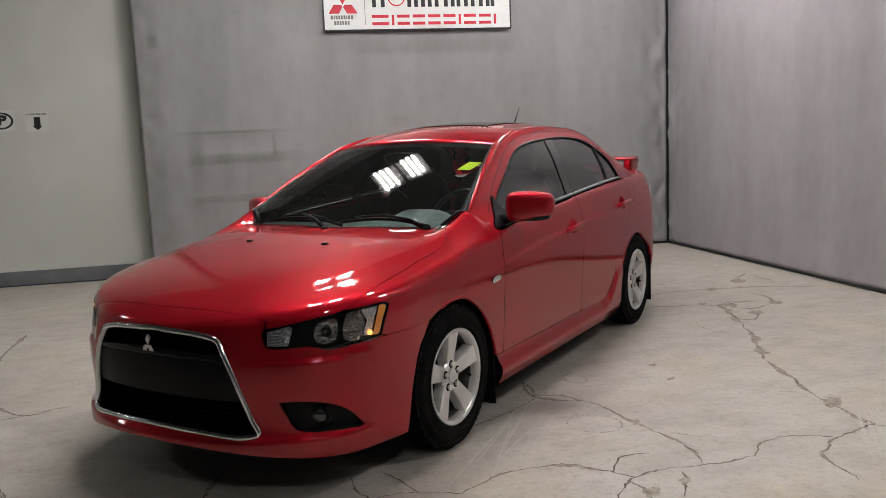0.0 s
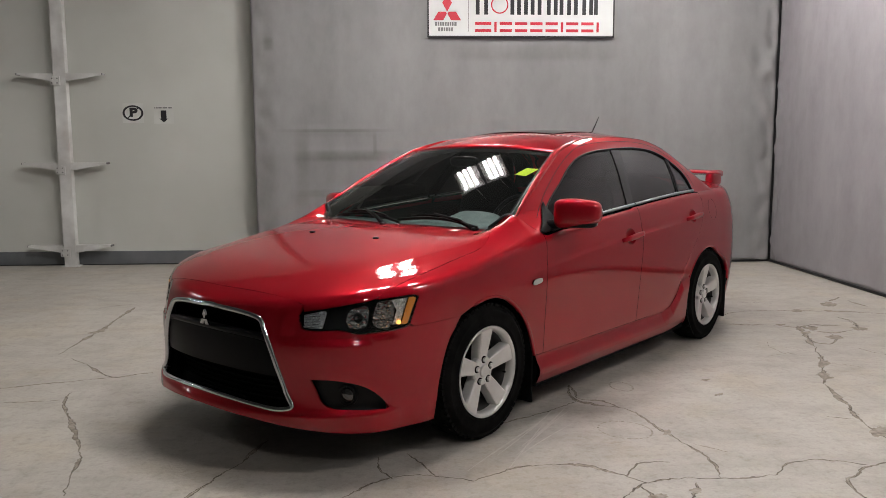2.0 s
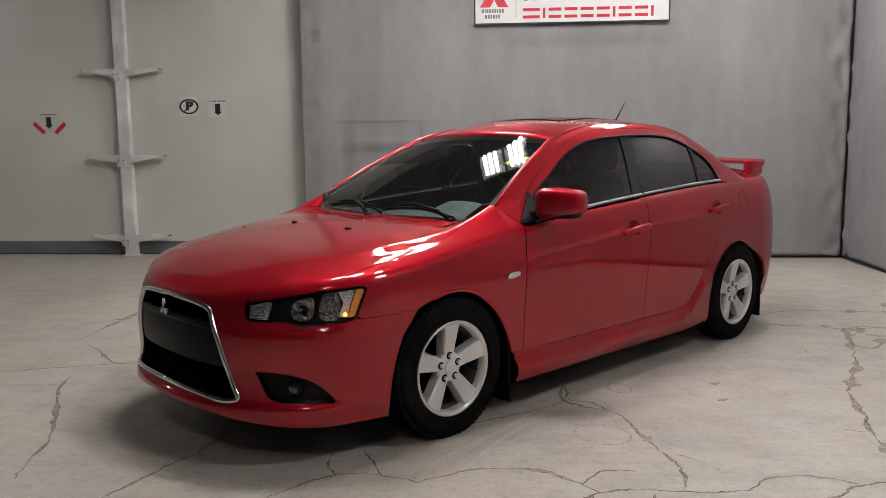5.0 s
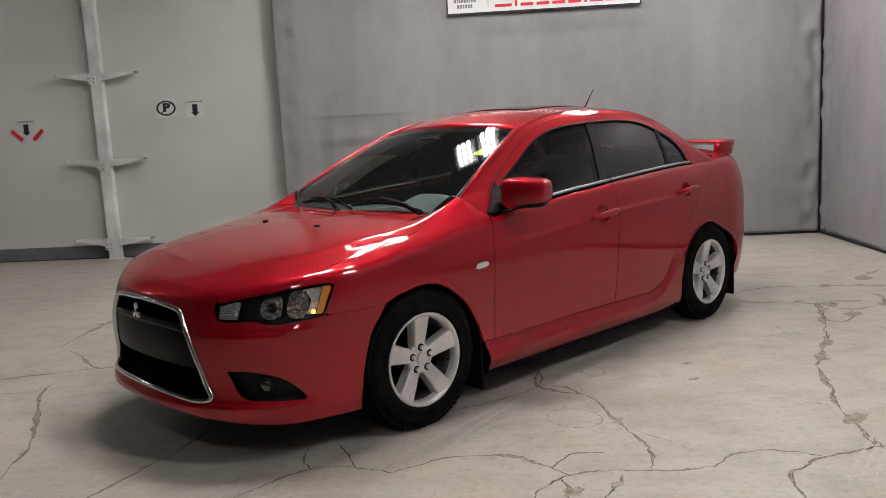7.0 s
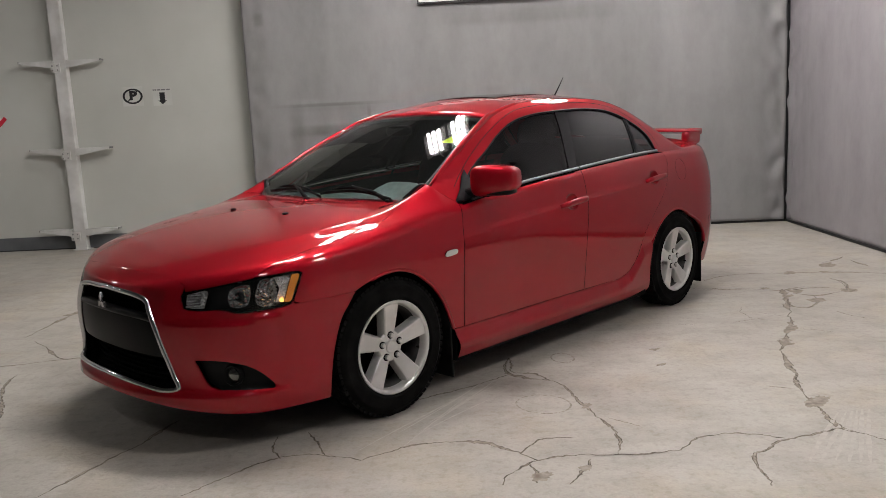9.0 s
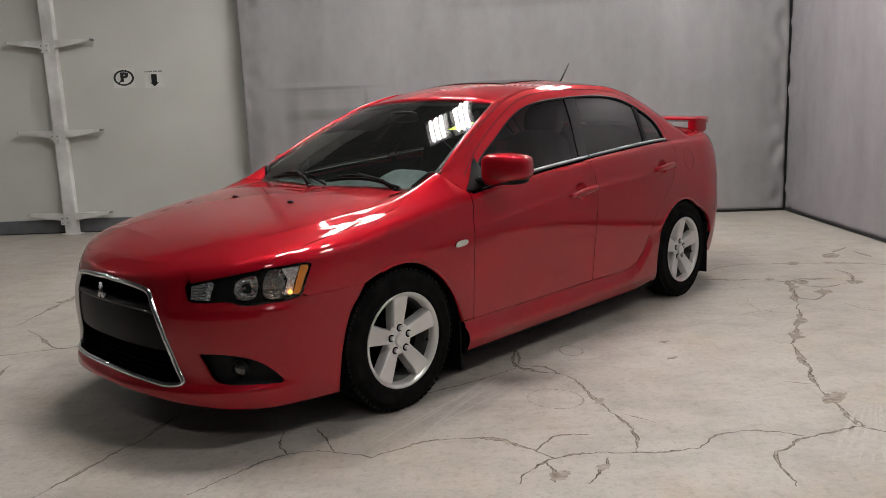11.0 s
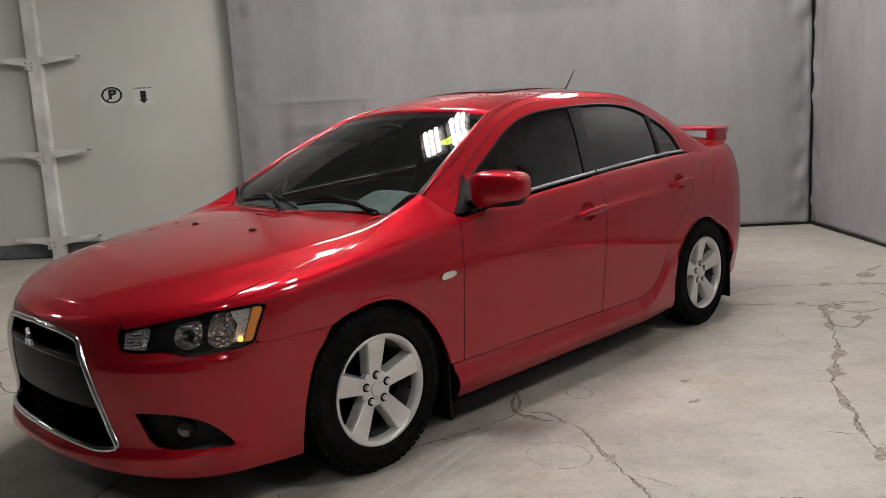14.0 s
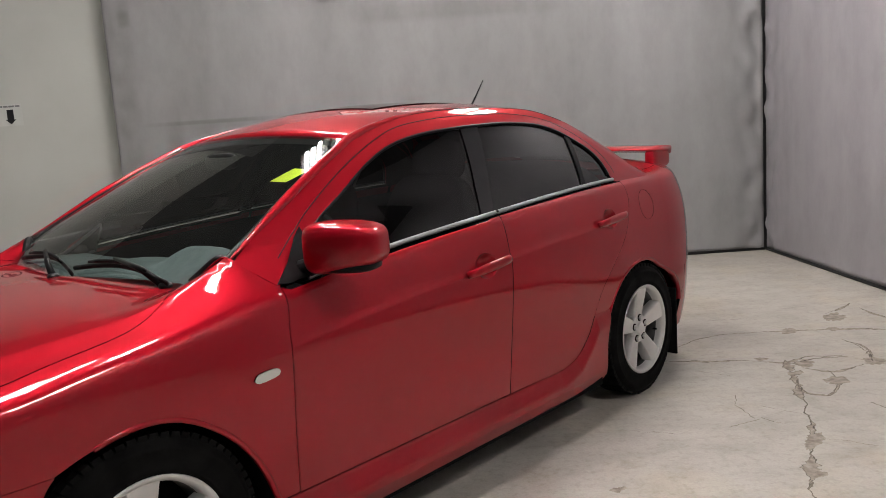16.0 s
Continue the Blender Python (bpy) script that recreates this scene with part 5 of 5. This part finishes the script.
def ceiling_light(p, q, half=0.40, glass_mat=TUBE):
    lamp = tagged(new("ceiling_light"), "white hanging light with three fluorescent tubes", "light", "ceiling lights")
    lamp.matrix_world = HALL @ pose(p, q, LAMP_Z)
    bm = bmesh.new()
    box(bm, (-0.19, -half, 0.015), (0.19, half, 0.06), None, 0.006)
    part("housing", bm, WHITE_STEEL, lamp)
    for k in range(3):
        bm = bmesh.new()
        bmesh.ops.create_cone(bm, cap_ends=True, segments=8, radius1=0.024, radius2=0.024, depth=half * 1.77, matrix=Matrix.Translation((0.09 * (k - 1), 0, -0.014)) @ Matrix.Rotation(radians(90), 4, "X"))
        part("tube", bm, glass_mat, lamp)
    for dy in (-0.8 * half, 0.8 * half):
        bm = bmesh.new()
        box(bm, (-0.006, dy - 0.006, 0.06), (0.006, dy + 0.006, HIGH - LAMP_Z))
        part("hanger", bm, WHITE_STEEL, lamp)


for lp, lq in LAMP_SPOTS:
    for dp in (-0.215, 0.215):
        ceiling_light(lp + dp, lq)
for lp, lq in LAMP_SINGLES:
    ceiling_light(lp, lq)
for lp, lq in LAMP_SHORT:
    ceiling_light(lp, lq, 0.20, BRIGHT_TUBE)

# ---- wall rack ----
rack = tagged(new("wall_rack"), "white steel rack post with tapered arms on the wall", "rack")
rack.matrix_world = HALL @ Matrix.Translation((-0.045, 0, 0))
bm = bmesh.new()
box(bm, (8.358, -0.235, 0.0), (8.502, -0.145, HIGH), None, 0.008)
part("post", bm, WHITE_STEEL, rack)
bm = bmesh.new()
box(bm, (8.33, -0.25, 0.0), (8.53, -0.12, 0.012))
part("foot_plate", bm, WHITE_STEEL, rack)
bm = bmesh.new()
box(bm, (8.40, -0.30, 0.0), (8.46, -0.235, HIGH))
part("back_rail", bm, WHITE_STEEL, rack)
for z in (0.25, 1.222, 2.248, 3.28):
    for side_sign in (-1, 1):
        bm = bmesh.new()
        p0, p1 = 8.43 + side_sign * 0.075, 8.43 + side_sign * 0.485
        for q0, q1 in ((-0.15, -0.138),):
            pts = [(p0, z + 0.005), (p1, z + 0.005), (p1, z - 0.012), (p0, z - 0.085)]
            prism(bm, [(x, zz) for x, zz in pts], q0, q1)
            prism(bm, [(p0, z + 0.006), (p1, z + 0.006), (p1, z - 0.004), (p0, z - 0.004)], -0.24, q0)
        part("arm", bm, WHITE_STEEL, rack)
        bm = bmesh.new()
        box(bm, (p1 - 0.004, -0.235, z - 0.014), (p1 + 0.004, -0.135, z + 0.008))
        part("arm_cap", bm, SIGN_GREY, rack, "dark open arm end")
    bm = bmesh.new()
    box(bm, (8.42, -0.14, z - 0.13), (8.53, -0.125, z - 0.03), None, 0.002)
    part("bracket", bm, WHITE_STEEL, rack)
    for dz in (-0.055, -0.105):
        for dp in (8.445, 8.505):
            bm = bmesh.new()
            bmesh.ops.create_cone(bm, cap_ends=True, segments=8, radius1=0.008, radius2=0.007, depth=0.012, matrix=Matrix.Translation((dp, -0.12, z + dz)) @ Matrix.Rotation(radians(90), 4, "X"))
            part("bolt", bm, SIGN_GREY, rack)

# ---- signs: flat boards on the wall, u to the viewer's right ----
def board(name, p, q, z, label, category):
    ob = tagged(new(name), label, category)
    ob.matrix_world = HALL @ Matrix.Translation((p, q, z)) @ Matrix.Rotation(math.pi, 4, "Z")
    return ob


def plate(name, parent, u0, v0, u1, v1, mat, depth=0.002, base=0.0, label=""):
    bm = bmesh.new()
    box(bm, (u0, -base - depth, v0), (u1, -base, v1))
    return part(name, bm, mat, parent, label)


def shape(name, parent, pts, mat, base=0.0, depth=0.002, label=""):
    return part(name, prism(bmesh.new(), pts, -base - depth, -base), mat, parent, label)


def ring_shape(name, parent, u, v, r0, r1, mat, base=0.0, depth=0.002, n=40):
    bm = ring(bmesh.new(), [(r0, -base), (r0, -base - depth), (r1, -base - depth), (r1, -base), (r0, -base)], n)
    bmesh.ops.transform(bm, matrix=Matrix.Translation((u, 0, v)), verts=bm.verts)
    bmesh.ops.recalc_face_normals(bm, faces=bm.faces)
    return part(name, bm, mat, parent)


sign = board("dealer_sign", 3.058, 0.035, 2.645, "white sign with black and red marks on the curtain", "sign")
SW, SH = 1.082, 0.567
plate("backing", sign, -SW, 0, SW, SH, SIGN_BLACK, 0.02)
plate("face", sign, -SW + 0.018, 0.018, SW - 0.018, SH - 0.018, SIGN_WHITE, 0.003, 0.02)
shape("red_diamond", sign, [(-0.855, 0.475), (-0.80, 0.385), (-0.855, 0.285), (-0.91, 0.385)], SIGN_RED, 0.023)
for way in (-1, 1):
    shape("red_base", sign, [(-0.855 + way * x, z) for x, z in ((0.160, 0.19), (0.045, 0.19), (0.004, 0.262), (0.016, 0.285), (0.100, 0.285))], SIGN_RED, 0.023)
for row, widths in ((0.128, (0.034, 0.02, 0.03, 0.03, 0.028, 0.03, 0.02, 0.03, 0.034)), (0.068, (0.034, 0.03, 0.026, 0.03, 0.03, 0.028))):
    u = -0.995 if row > 0.1 else -0.96
    for w in widths:
        plate("grey_bar", sign, u, row, u + w - 0.008, row + 0.042, SIGN_GREY, 0.002, 0.023)
        u += w
plate("divider", sign, -0.615, 0.065, -0.609, 0.50, SIGN_GREY, 0.002, 0.023)
u = -0.535
for k, w in enumerate((0.155, 0.20, 0.135, 0.135, 0.165, 0.125, 0.065, 0.155, 0.115)):
    if k != 1:
        for edge in ((0.0, w - 0.058) if w > 0.1 else (0.008,)):
            plate("black_bar", sign, u + 0.008 + edge, 0.255, u + 0.052 + edge, 0.475, SIGN_BLACK, 0.002, 0.023)
    u += w + 0.022
ring_shape("red_ring", sign, -0.252, 0.365, 0.086, 0.100, SIGN_RED, 0.023)
shape("ring_tip", sign, [(-0.285, 0.478), (-0.252, 0.515), (-0.219, 0.478), (-0.252, 0.486)], SIGN_BLACK, 0.023)
u = -0.535
for k, w in enumerate((0.195, 0.035, 0.15, 0.15, 0.15, 0.15, 0.035, 0.15, 0.15, 0.035)):
    for low, high in (((0.06, 0.093), (0.139, 0.172)) if w > 0.1 else ((0.06, 0.172),)):
        plate("red_bar", sign, u, low, u + w - 0.008, high, SIGN_RED, 0.002, 0.023)
    u += w + 0.027


def letter(text, parent, u, v, size, mat, base=0.004):
    c = bpy.data.curves.new("letter", "FONT")
    c.body, c.size, c.extrude, c.offset, c.align_x, c.align_y = text, size, 0.001, 0.008, "CENTER", "CENTER"
    c.materials.append(mat)
    ob = new("letter", c)
    ob.parent = parent
    ob.matrix_local = Matrix.Translation((u, -base, v)) @ Matrix.Rotation(radians(90), 4, "X")
    return ob


def arrow_sign(p, z):
    b = board("arrow_sign", p, -0.299, z, "small white notice with a black down arrow on the wall", "sign")
    plate("sheet", b, -0.115, -0.10, 0.115, 0.105, PAPER, 0.0015)
    shape("arrow", b, [(-0.032, 0.055), (0.032, 0.055), (0.032, -0.04), (0.052, -0.04), (0.0, -0.085), (-0.052, -0.04), (-0.032, -0.04)], SIGN_BLACK, 0.003)
    u = -0.108
    for w in (0.022, 0.028, 0.050, 0.062, 0.054):
        plate("text_bar", b, u, 0.078, u + w - 0.009, 0.094, SIGN_GREY, 0.002, 0.003)
        u += w
    return b


arrow_sign(7.261, 1.782)
arrow_sign(9.405, 1.648)
nop = board("no_parking_sign", 7.618, -0.299, 1.807, "round black no-parking mark with a struck letter on white", "sign")
plate("sheet", nop, -0.125, -0.115, 0.125, 0.115, PAPER, 0.003)
ring_shape("ring", nop, 0, 0, 0.086, 0.108, SIGN_BLACK, 0.003).scale = (1.12, 1.0, 0.84)
letter("P", nop, 0.004, 0.004, 0.135, SIGN_BLACK, 0.005).scale = (1.25, 1.0, 1.0)
shape("slash", nop, [(-0.072, -0.060), (-0.064, -0.070), (0.072, 0.060), (0.064, 0.070)], SIGN_BLACK, 0.005)
for a, b in (((9.597, 1.63), (9.466, 1.512)), ((9.324, 1.506), (9.197, 1.625))):
    dx, dz = b[0] - a[0], b[1] - a[1]
    tape = board("red_tape", (a[0] + b[0]) / 2, -0.299, (a[1] + b[1]) / 2, "strip of red tape stuck aslant on the wall", "tape")
    L, ang = math.hypot(dx, dz) / 2, math.atan2(dz, -dx)
    c, s_ = math.cos(ang), math.sin(ang)
    shape("strip", tape, [(c * x - s_ * z, s_ * x + c * z) for x, z in ((-L, -0.024), (L, -0.024), (L, 0.024), (-L, 0.024))], SIGN_RED, 0.003, 0.003)

# ---- cracks in the floor ----
def crack(pts, width, seed):
    """A crack along points on the floor: crumbled fill between two thin dark ragged lips that join where it is tight."""
    rnd = random.Random(seed)
    q = bend(*pts, step=0.011) + [pts[-1]]
    n, low = len(q), 0.0007 + 0.00002 * seed
    verts, faces, kinds = [], [], []
    rows = []
    for i, (x, y) in enumerate(q):
        x1, y1 = q[min(i + 1, n - 1)]
        x0, y0 = q[max(i - 1, 0)]
        d = math.hypot(x1 - x0, y1 - y0) or 1
        nx, ny = -(y1 - y0) / d, (x1 - x0) / d
        taper = min(1.0, 0.1 + i * 0.06, 0.1 + (n - 1 - i) * 0.06)
        wander = 0.013 * noise.noise(Vector((x * 9, y * 9, seed))) + 0.009 * noise.noise(Vector((x * 37, y * 37, seed + 3))) + rnd.uniform(-0.002, 0.002)
        swell = max(0.0, 0.55 + 1.9 * noise.noise(Vector((x * 6.5, y * 6.5, seed + 0.5))))
        up = width * taper * swell * (0.55 + 1.1 * abs(noise.noise(Vector((x * 31, y * 31, seed + 5)))))
        down = width * taper * swell * (0.55 + 1.1 * abs(noise.noise(Vector((x * 31, y * 31, seed + 9)))))
        rows.append((x, y, nx, ny, wander + up, wander - down))
    def ribbon(offsets, z, kind):
        k = len(verts)
        for (x, y, nx, ny, *_), (a, b) in zip(rows, offsets):
            verts.extend([(x + nx * a, y + ny * a, z), (x + nx * b, y + ny * b, z)])
        for i in range(n - 1):
            faces.append((k + 2 * i, k + 2 * i + 1, k + 2 * i + 3, k + 2 * i + 2))
            kinds.append(kind)
    ribbon([(r[4], r[5]) for r in rows], low, 1)
    for side_of, share in ((4, 1.0), (5, 0.8)):
        lip = []
        for r in rows:
            w = share * (0.45 if width < 0.0045 else 1.0) * (0.0007 + 0.0034 * max(0.0, 0.28 + noise.noise(Vector((r[0] * 23, r[1] * 23, seed + 17 * side_of)))) + rnd.uniform(0, 0.0010))
            lip.append((r[side_of] + w, r[side_of] - w))
        ribbon(lip, low + 0.0005 + 0.0001 * side_of, 0)
    ob = mesh_object("floor_crack", verts, faces, CRACK_MAT)
    ob.data.materials.append(SCUFF_MAT)
    ob.data.polygons.foreach_set("material_index", kinds)
    return tagged(ob, "ragged dirt-filled crack in the concrete floor", "crack", "floor cracks", "stuff")


CRACKS = [
    (0.008, [(-0.45, -1.13), (-0.31, -1.16), (-0.21, -1.19), (-0.12, -1.27), (-0.02, -1.38), (0.0, -1.47), (0.0, -1.59), (-0.01, -1.70)]),
    (0.009, [(-0.01, -1.70), (0.08, -1.74), (0.16, -1.82), (0.23, -1.91), (0.30, -1.99), (0.40, -2.06), (0.48, -2.08), (0.56, -2.07), (0.70, -2.15), (0.75, -2.23), (0.78, -2.35)]),
    (0.010, [(0.97, -0.71), (0.77, -0.87), (0.76, -0.99), (0.80, -1.14), (0.78, -1.23), (0.67, -1.39), (0.54, -1.59), (0.47, -1.71), (0.37, -1.82), (0.23, -1.91)]),
    (0.005, [(0.74, -0.91), (0.53, -0.88), (0.36, -0.84), (0.18, -0.80)]),
    (0.022, [(3.47, -1.26), (3.14, -1.42), (2.77, -1.59), (2.44, -1.72), (2.19, -1.79), (1.96, -1.86)]),
    (0.012, [(1.96, -1.86), (1.78, -1.96), (1.62, -2.06), (1.36, -2.20), (1.19, -2.34), (1.08, -2.42), (1.03, -2.49), (1.02, -2.56), (0.99, -2.75), (0.95, -3.0)]),
]
CRACKS_2 = [
    (0.006, [(1.03, -2.49), (0.89, -2.42), (0.77, -2.36), (0.66, -2.34), (0.57, -2.32), (0.49, -2.35), (0.41, -2.42), (0.34, -2.48)]),
    (0.006, [(0.0, -1.59), (0.14, -1.57), (0.21, -1.60), (0.26, -1.67)]),
    (0.012, [(-0.01, -1.70), (-0.10, -1.68), (-0.19, -1.69), (-0.26, -1.72)]),
    (0.012, [(-0.06, -1.69), (-0.11, -1.77), (-0.17, -1.81)]),
    (0.012, [(0.12, -1.84), (0.06, -1.88), (-0.01, -1.89), (-0.10, -1.92)]),
    (0.009, [(3.44, -0.65), (3.71, -0.70), (3.87, -0.82), (4.06, -1.06), (4.21, -1.27), (4.33, -1.48), (4.45, -1.85)]),
    (0.016, [(3.14, -0.71), (3.25, -0.92), (3.36, -1.08), (3.41, -1.27), (3.58, -1.33), (3.69, -1.49)]),
    (0.016, [(3.17, -1.41), (3.00, -1.51), (3.02, -1.62), (3.24, -1.59), (3.39, -1.50)]),
    (0.014, [(3.36, -1.38), (3.38, -1.52), (3.52, -1.61), (3.69, -1.63), (3.87, -1.55), (4.02, -1.40)]),
]
CRACKS_3 = [
    (0.02, [(4.61, -1.13), (4.78, -1.18), (4.97, -1.18)]), (0.02, [(4.86, -1.27), (4.76, -1.36), (4.65, -1.49)]),
    (0.012, [(3.00, -1.80), (2.95, -1.90), (2.91, -2.00)]), (0.003, [(1.35, -2.03), (1.38, -2.12), (1.42, -2.17)]),
    (0.003, [(0.53, -1.66), (0.54, -1.74), (0.55, -1.82)]),
    (0.016, [(0.58, 3.46), (0.18, 3.06), (-0.01, 2.86), (-0.20, 2.69), (-0.38, 2.53), (-0.60, 2.32)]),
    (0.010, [(-0.60, 2.15), (-0.62, 1.84), (-0.65, 1.53), (-0.57, 1.44)]),
    (0.008, [(-1.60, 2.05), (-1.19, 1.80), (-1.03, 1.73), (-0.87, 1.63), (-0.77, 1.58), (-0.65, 1.51), (-0.43, 1.42)]),
    (0.012, [(-0.95, 1.40), (-1.04, 1.29), (-1.14, 1.05), (-1.22, 0.81), (-1.30, 0.59), (-1.40, 0.37), (-1.50, 0.23), (-1.62, 0.05)]),
    (0.008, [(-0.70, -0.08), (-0.81, -0.13), (-0.97, -0.22), (-1.15, -0.28), (-1.5, -0.42)]),
    (0.006, [(-1.28, 1.51), (-1.17, 1.40), (-1.06, 1.31)]), (0.006, [(0.35, 3.65), (0.51, 3.64), (0.67, 3.57)]),
]
CRACKS_4 = [
    (0.008, [(-1.09, -0.84), (-0.89, -0.82), (-0.66, -0.83), (-0.53, -0.94), (-0.45, -1.13)]),
    (0.005, [(-0.52, -0.64), (-0.61, -0.73), (-0.65, -0.85)]), (0.010, [(-0.40, -0.71), (-0.46, -0.84), (-0.51, -0.97)]),
    (0.003, [(2.79, -1.25), (2.66, -1.31), (2.54, -1.44)]), (0.003, [(2.71, -1.40), (2.70, -1.54), (2.70, -1.64)]),
    (0.003, [(2.57, -1.46), (2.54, -1.56)]), (0.003, [(2.46, -1.74), (2.48, -1.84), (2.50, -1.96)]),
    (0.002, [(2.13, -1.08), (2.19, -1.23)]), (0.002, [(3.06, -0.95), (3.06, -1.12)]), (0.002, [(2.38, -1.39), (2.54, -1.46)]),
    (0.006, [(1.62, -2.08), (1.54, -2.10), (1.48, -2.15)]), (0.012, [(3.66, -1.65), (3.81, -1.60), (3.94, -1.52), (3.99, -1.43)]),
    (0.010, [(3.40, -1.30), (3.52, -1.36), (3.65, -1.47), (3.68, -1.52)]), (0.004, [(4.10, -0.55), (4.22, -0.70), (4.26, -0.82)]),
    (0.010, [(0.97, -0.71), (0.88, -0.82), (0.80, -0.90), (0.84, -1.02), (0.80, -1.14)]),
]
for n, (w, pts) in enumerate(CRACKS + CRACKS_2 + CRACKS_3 + CRACKS_4):
    crack(pts, w, n)


def patch(x, y, r, seed, stretch=1.0, mat=None):
    rnd = random.Random(seed)
    n = 72
    low = 0.0019 + 0.00003 * (seed - 40)
    verts = [(x, y, low)]
    for k in range(n):
        a = 2 * math.pi * k / n
        c, d = math.cos(a), math.sin(a)
        q = r * max(0.35, 0.82 + 0.55 * noise.noise(Vector((c * 0.9, d * 0.9, seed * 3.7))) + 0.30 * noise.noise(Vector((c * 4.5, d * 4.5, seed * 1.9))) + rnd.uniform(-0.06, 0.06))
        verts.append((x + q * c * stretch, y + q * d * 0.8, low))
    ob = mesh_object("floor_patch", verts, [(0, 1 + k, 1 + (k + 1) % n) for k in range(n)], mat or SCUFF_MAT)
    return tagged(ob, "chipped grey patch in the concrete floor", "patch", "floor patches", "stuff")


for n, (x, y, r, st) in enumerate([(1.29, -2.29, 0.06, 1.6), (1.59, -1.29, 0.03, 1.2), (1.36, -1.46, 0.025, 1.5), (2.40, -1.73, 0.05, 1.8), (3.46, -1.36, 0.08, 1.0), (3.24, -1.58, 0.07, 1.2), (4.52, -1.20, 0.10, 1.3), (3.67, -1.65, 0.09, 0.9), (-0.12, -1.79, 0.05, 1.0), (0.05, -1.88, 0.035, 1.0), (-0.10, 2.78, 0.06, 1.5), (4.07, -1.08, 0.07, 1.0), (4.23, -1.29, 0.05, 1.0), (2.46, -1.73, 0.05, 1.2), (3.42, -1.14, 0.045, 0.8), (2.11, -1.84, 0.035, 1.3), (3.26, -1.38, 0.05, 1.2), (1.24, -2.30, 0.05, 1.5), (0.60, -1.50, 0.03, 1.3)]):
    patch(x, y, r, 40 + n, st)

def ring_mark(x, y, r, wide, seed, turn=0.0):
    bm = ring(bmesh.new(), [(r - 0.006, 0.0), (r + 0.004, 0.0)], 160)
    bm.faces.ensure_lookup_table()
    bmesh.ops.delete(bm, geom=[f for k, f in enumerate(bm.faces) if noise.noise(Vector((k * 0.37, seed, 0.7))) > 0.22], context="FACES")
    mark = part("ring_mark", bm, RING_MAT)
    mark.matrix_world = Matrix.Translation((x, y, 0.0030)) @ Matrix.Rotation(turn, 4, "Z") @ Matrix.Rotation(radians(90), 4, "X") @ Matrix.Diagonal((wide, 1, 1, 1))
    tagged(mark, "faint ring-shaped stain on the concrete floor", "stain", "", "stuff")


RING_MAT = noise_mix(material("faint_ring_stain", (0.33, 0.30, 0.26), 0.8), (0.24, 0.21, 0.175), (0.42, 0.385, 0.34), 40)
ring_mark(0.505, -1.325, 0.135, 0.88, 4.2)
ring_mark(1.15, -0.965, 0.062, 1.5, 8.1, radians(50))

# ---- pale tyre scuffs ----
PALE_SCUFF = noise_mix(material("pale_scuffed_concrete", (0.5, 0.46, 0.42), 0.6), (0.45, 0.415, 0.375), (0.52, 0.485, 0.44), 30)


def scuff(a, b, width, seed):
    rnd = random.Random(seed)
    n = 14
    d = Vector((b[0] - a[0], b[1] - a[1])).normalized()
    side_way = Vector((-d.y, d.x))
    left, right = [], []
    for i in range(n + 1):
        f = i / n
        c = Vector(a) * (1 - f) + Vector(b) * f + side_way * (0.02 if width < 0.01 else 0.008) * math.sin(f * 2.4 + seed)
        w = width * math.sin(math.pi * min(max(f, 0.03), 0.97)) ** 0.5 * rnd.uniform(0.5, 1.0)
        left.append((*(c + side_way * w), 0.0006 + 0.00004 * seed))
        right.append((*(c - side_way * w), 0.0006 + 0.00004 * seed))
    faces = [(i, n + 1 + i, n + 2 + i, i + 1) for i in range(n)]
    ob = mesh_object("tyre_scuff", left + right, faces, PALE_SCUFF)
    tagged(ob, "pale tyre scuff streak on the concrete floor", "scuff", "tyre scuffs", "stuff")


SCUFFS = [((0.70, -0.89), (0.01, -1.04), 0.006), ((0.56, -0.86), (-0.16, -1.04), 0.005), ((0.43, -0.90), (-0.38, -1.06), 0.007), ((0.45, -1.07), (-0.16, -1.14), 0.005), ((0.60, -0.97), (-0.10, -1.10), 0.006), ((0.35, -0.98), (-0.30, -1.16), 0.004)]
for n, (a, b, w) in enumerate(SCUFFS):
    scuff(a, b, w, n)
SC0, SC1, SC2, SC3 = (0.63, -2.51), (1.20, -2.41), (0.75, -2.68), (1.32, -2.51)
for n in range(6):
    f = n / 5
    scuff((SC0[0] * (1 - f) + SC2[0] * f, SC0[1] * (1 - f) + SC2[1] * f), (SC1[0] * (1 - f) + SC3[0] * f, SC1[1] * (1 - f) + SC3[1] * f), 0.013, 20 + n)
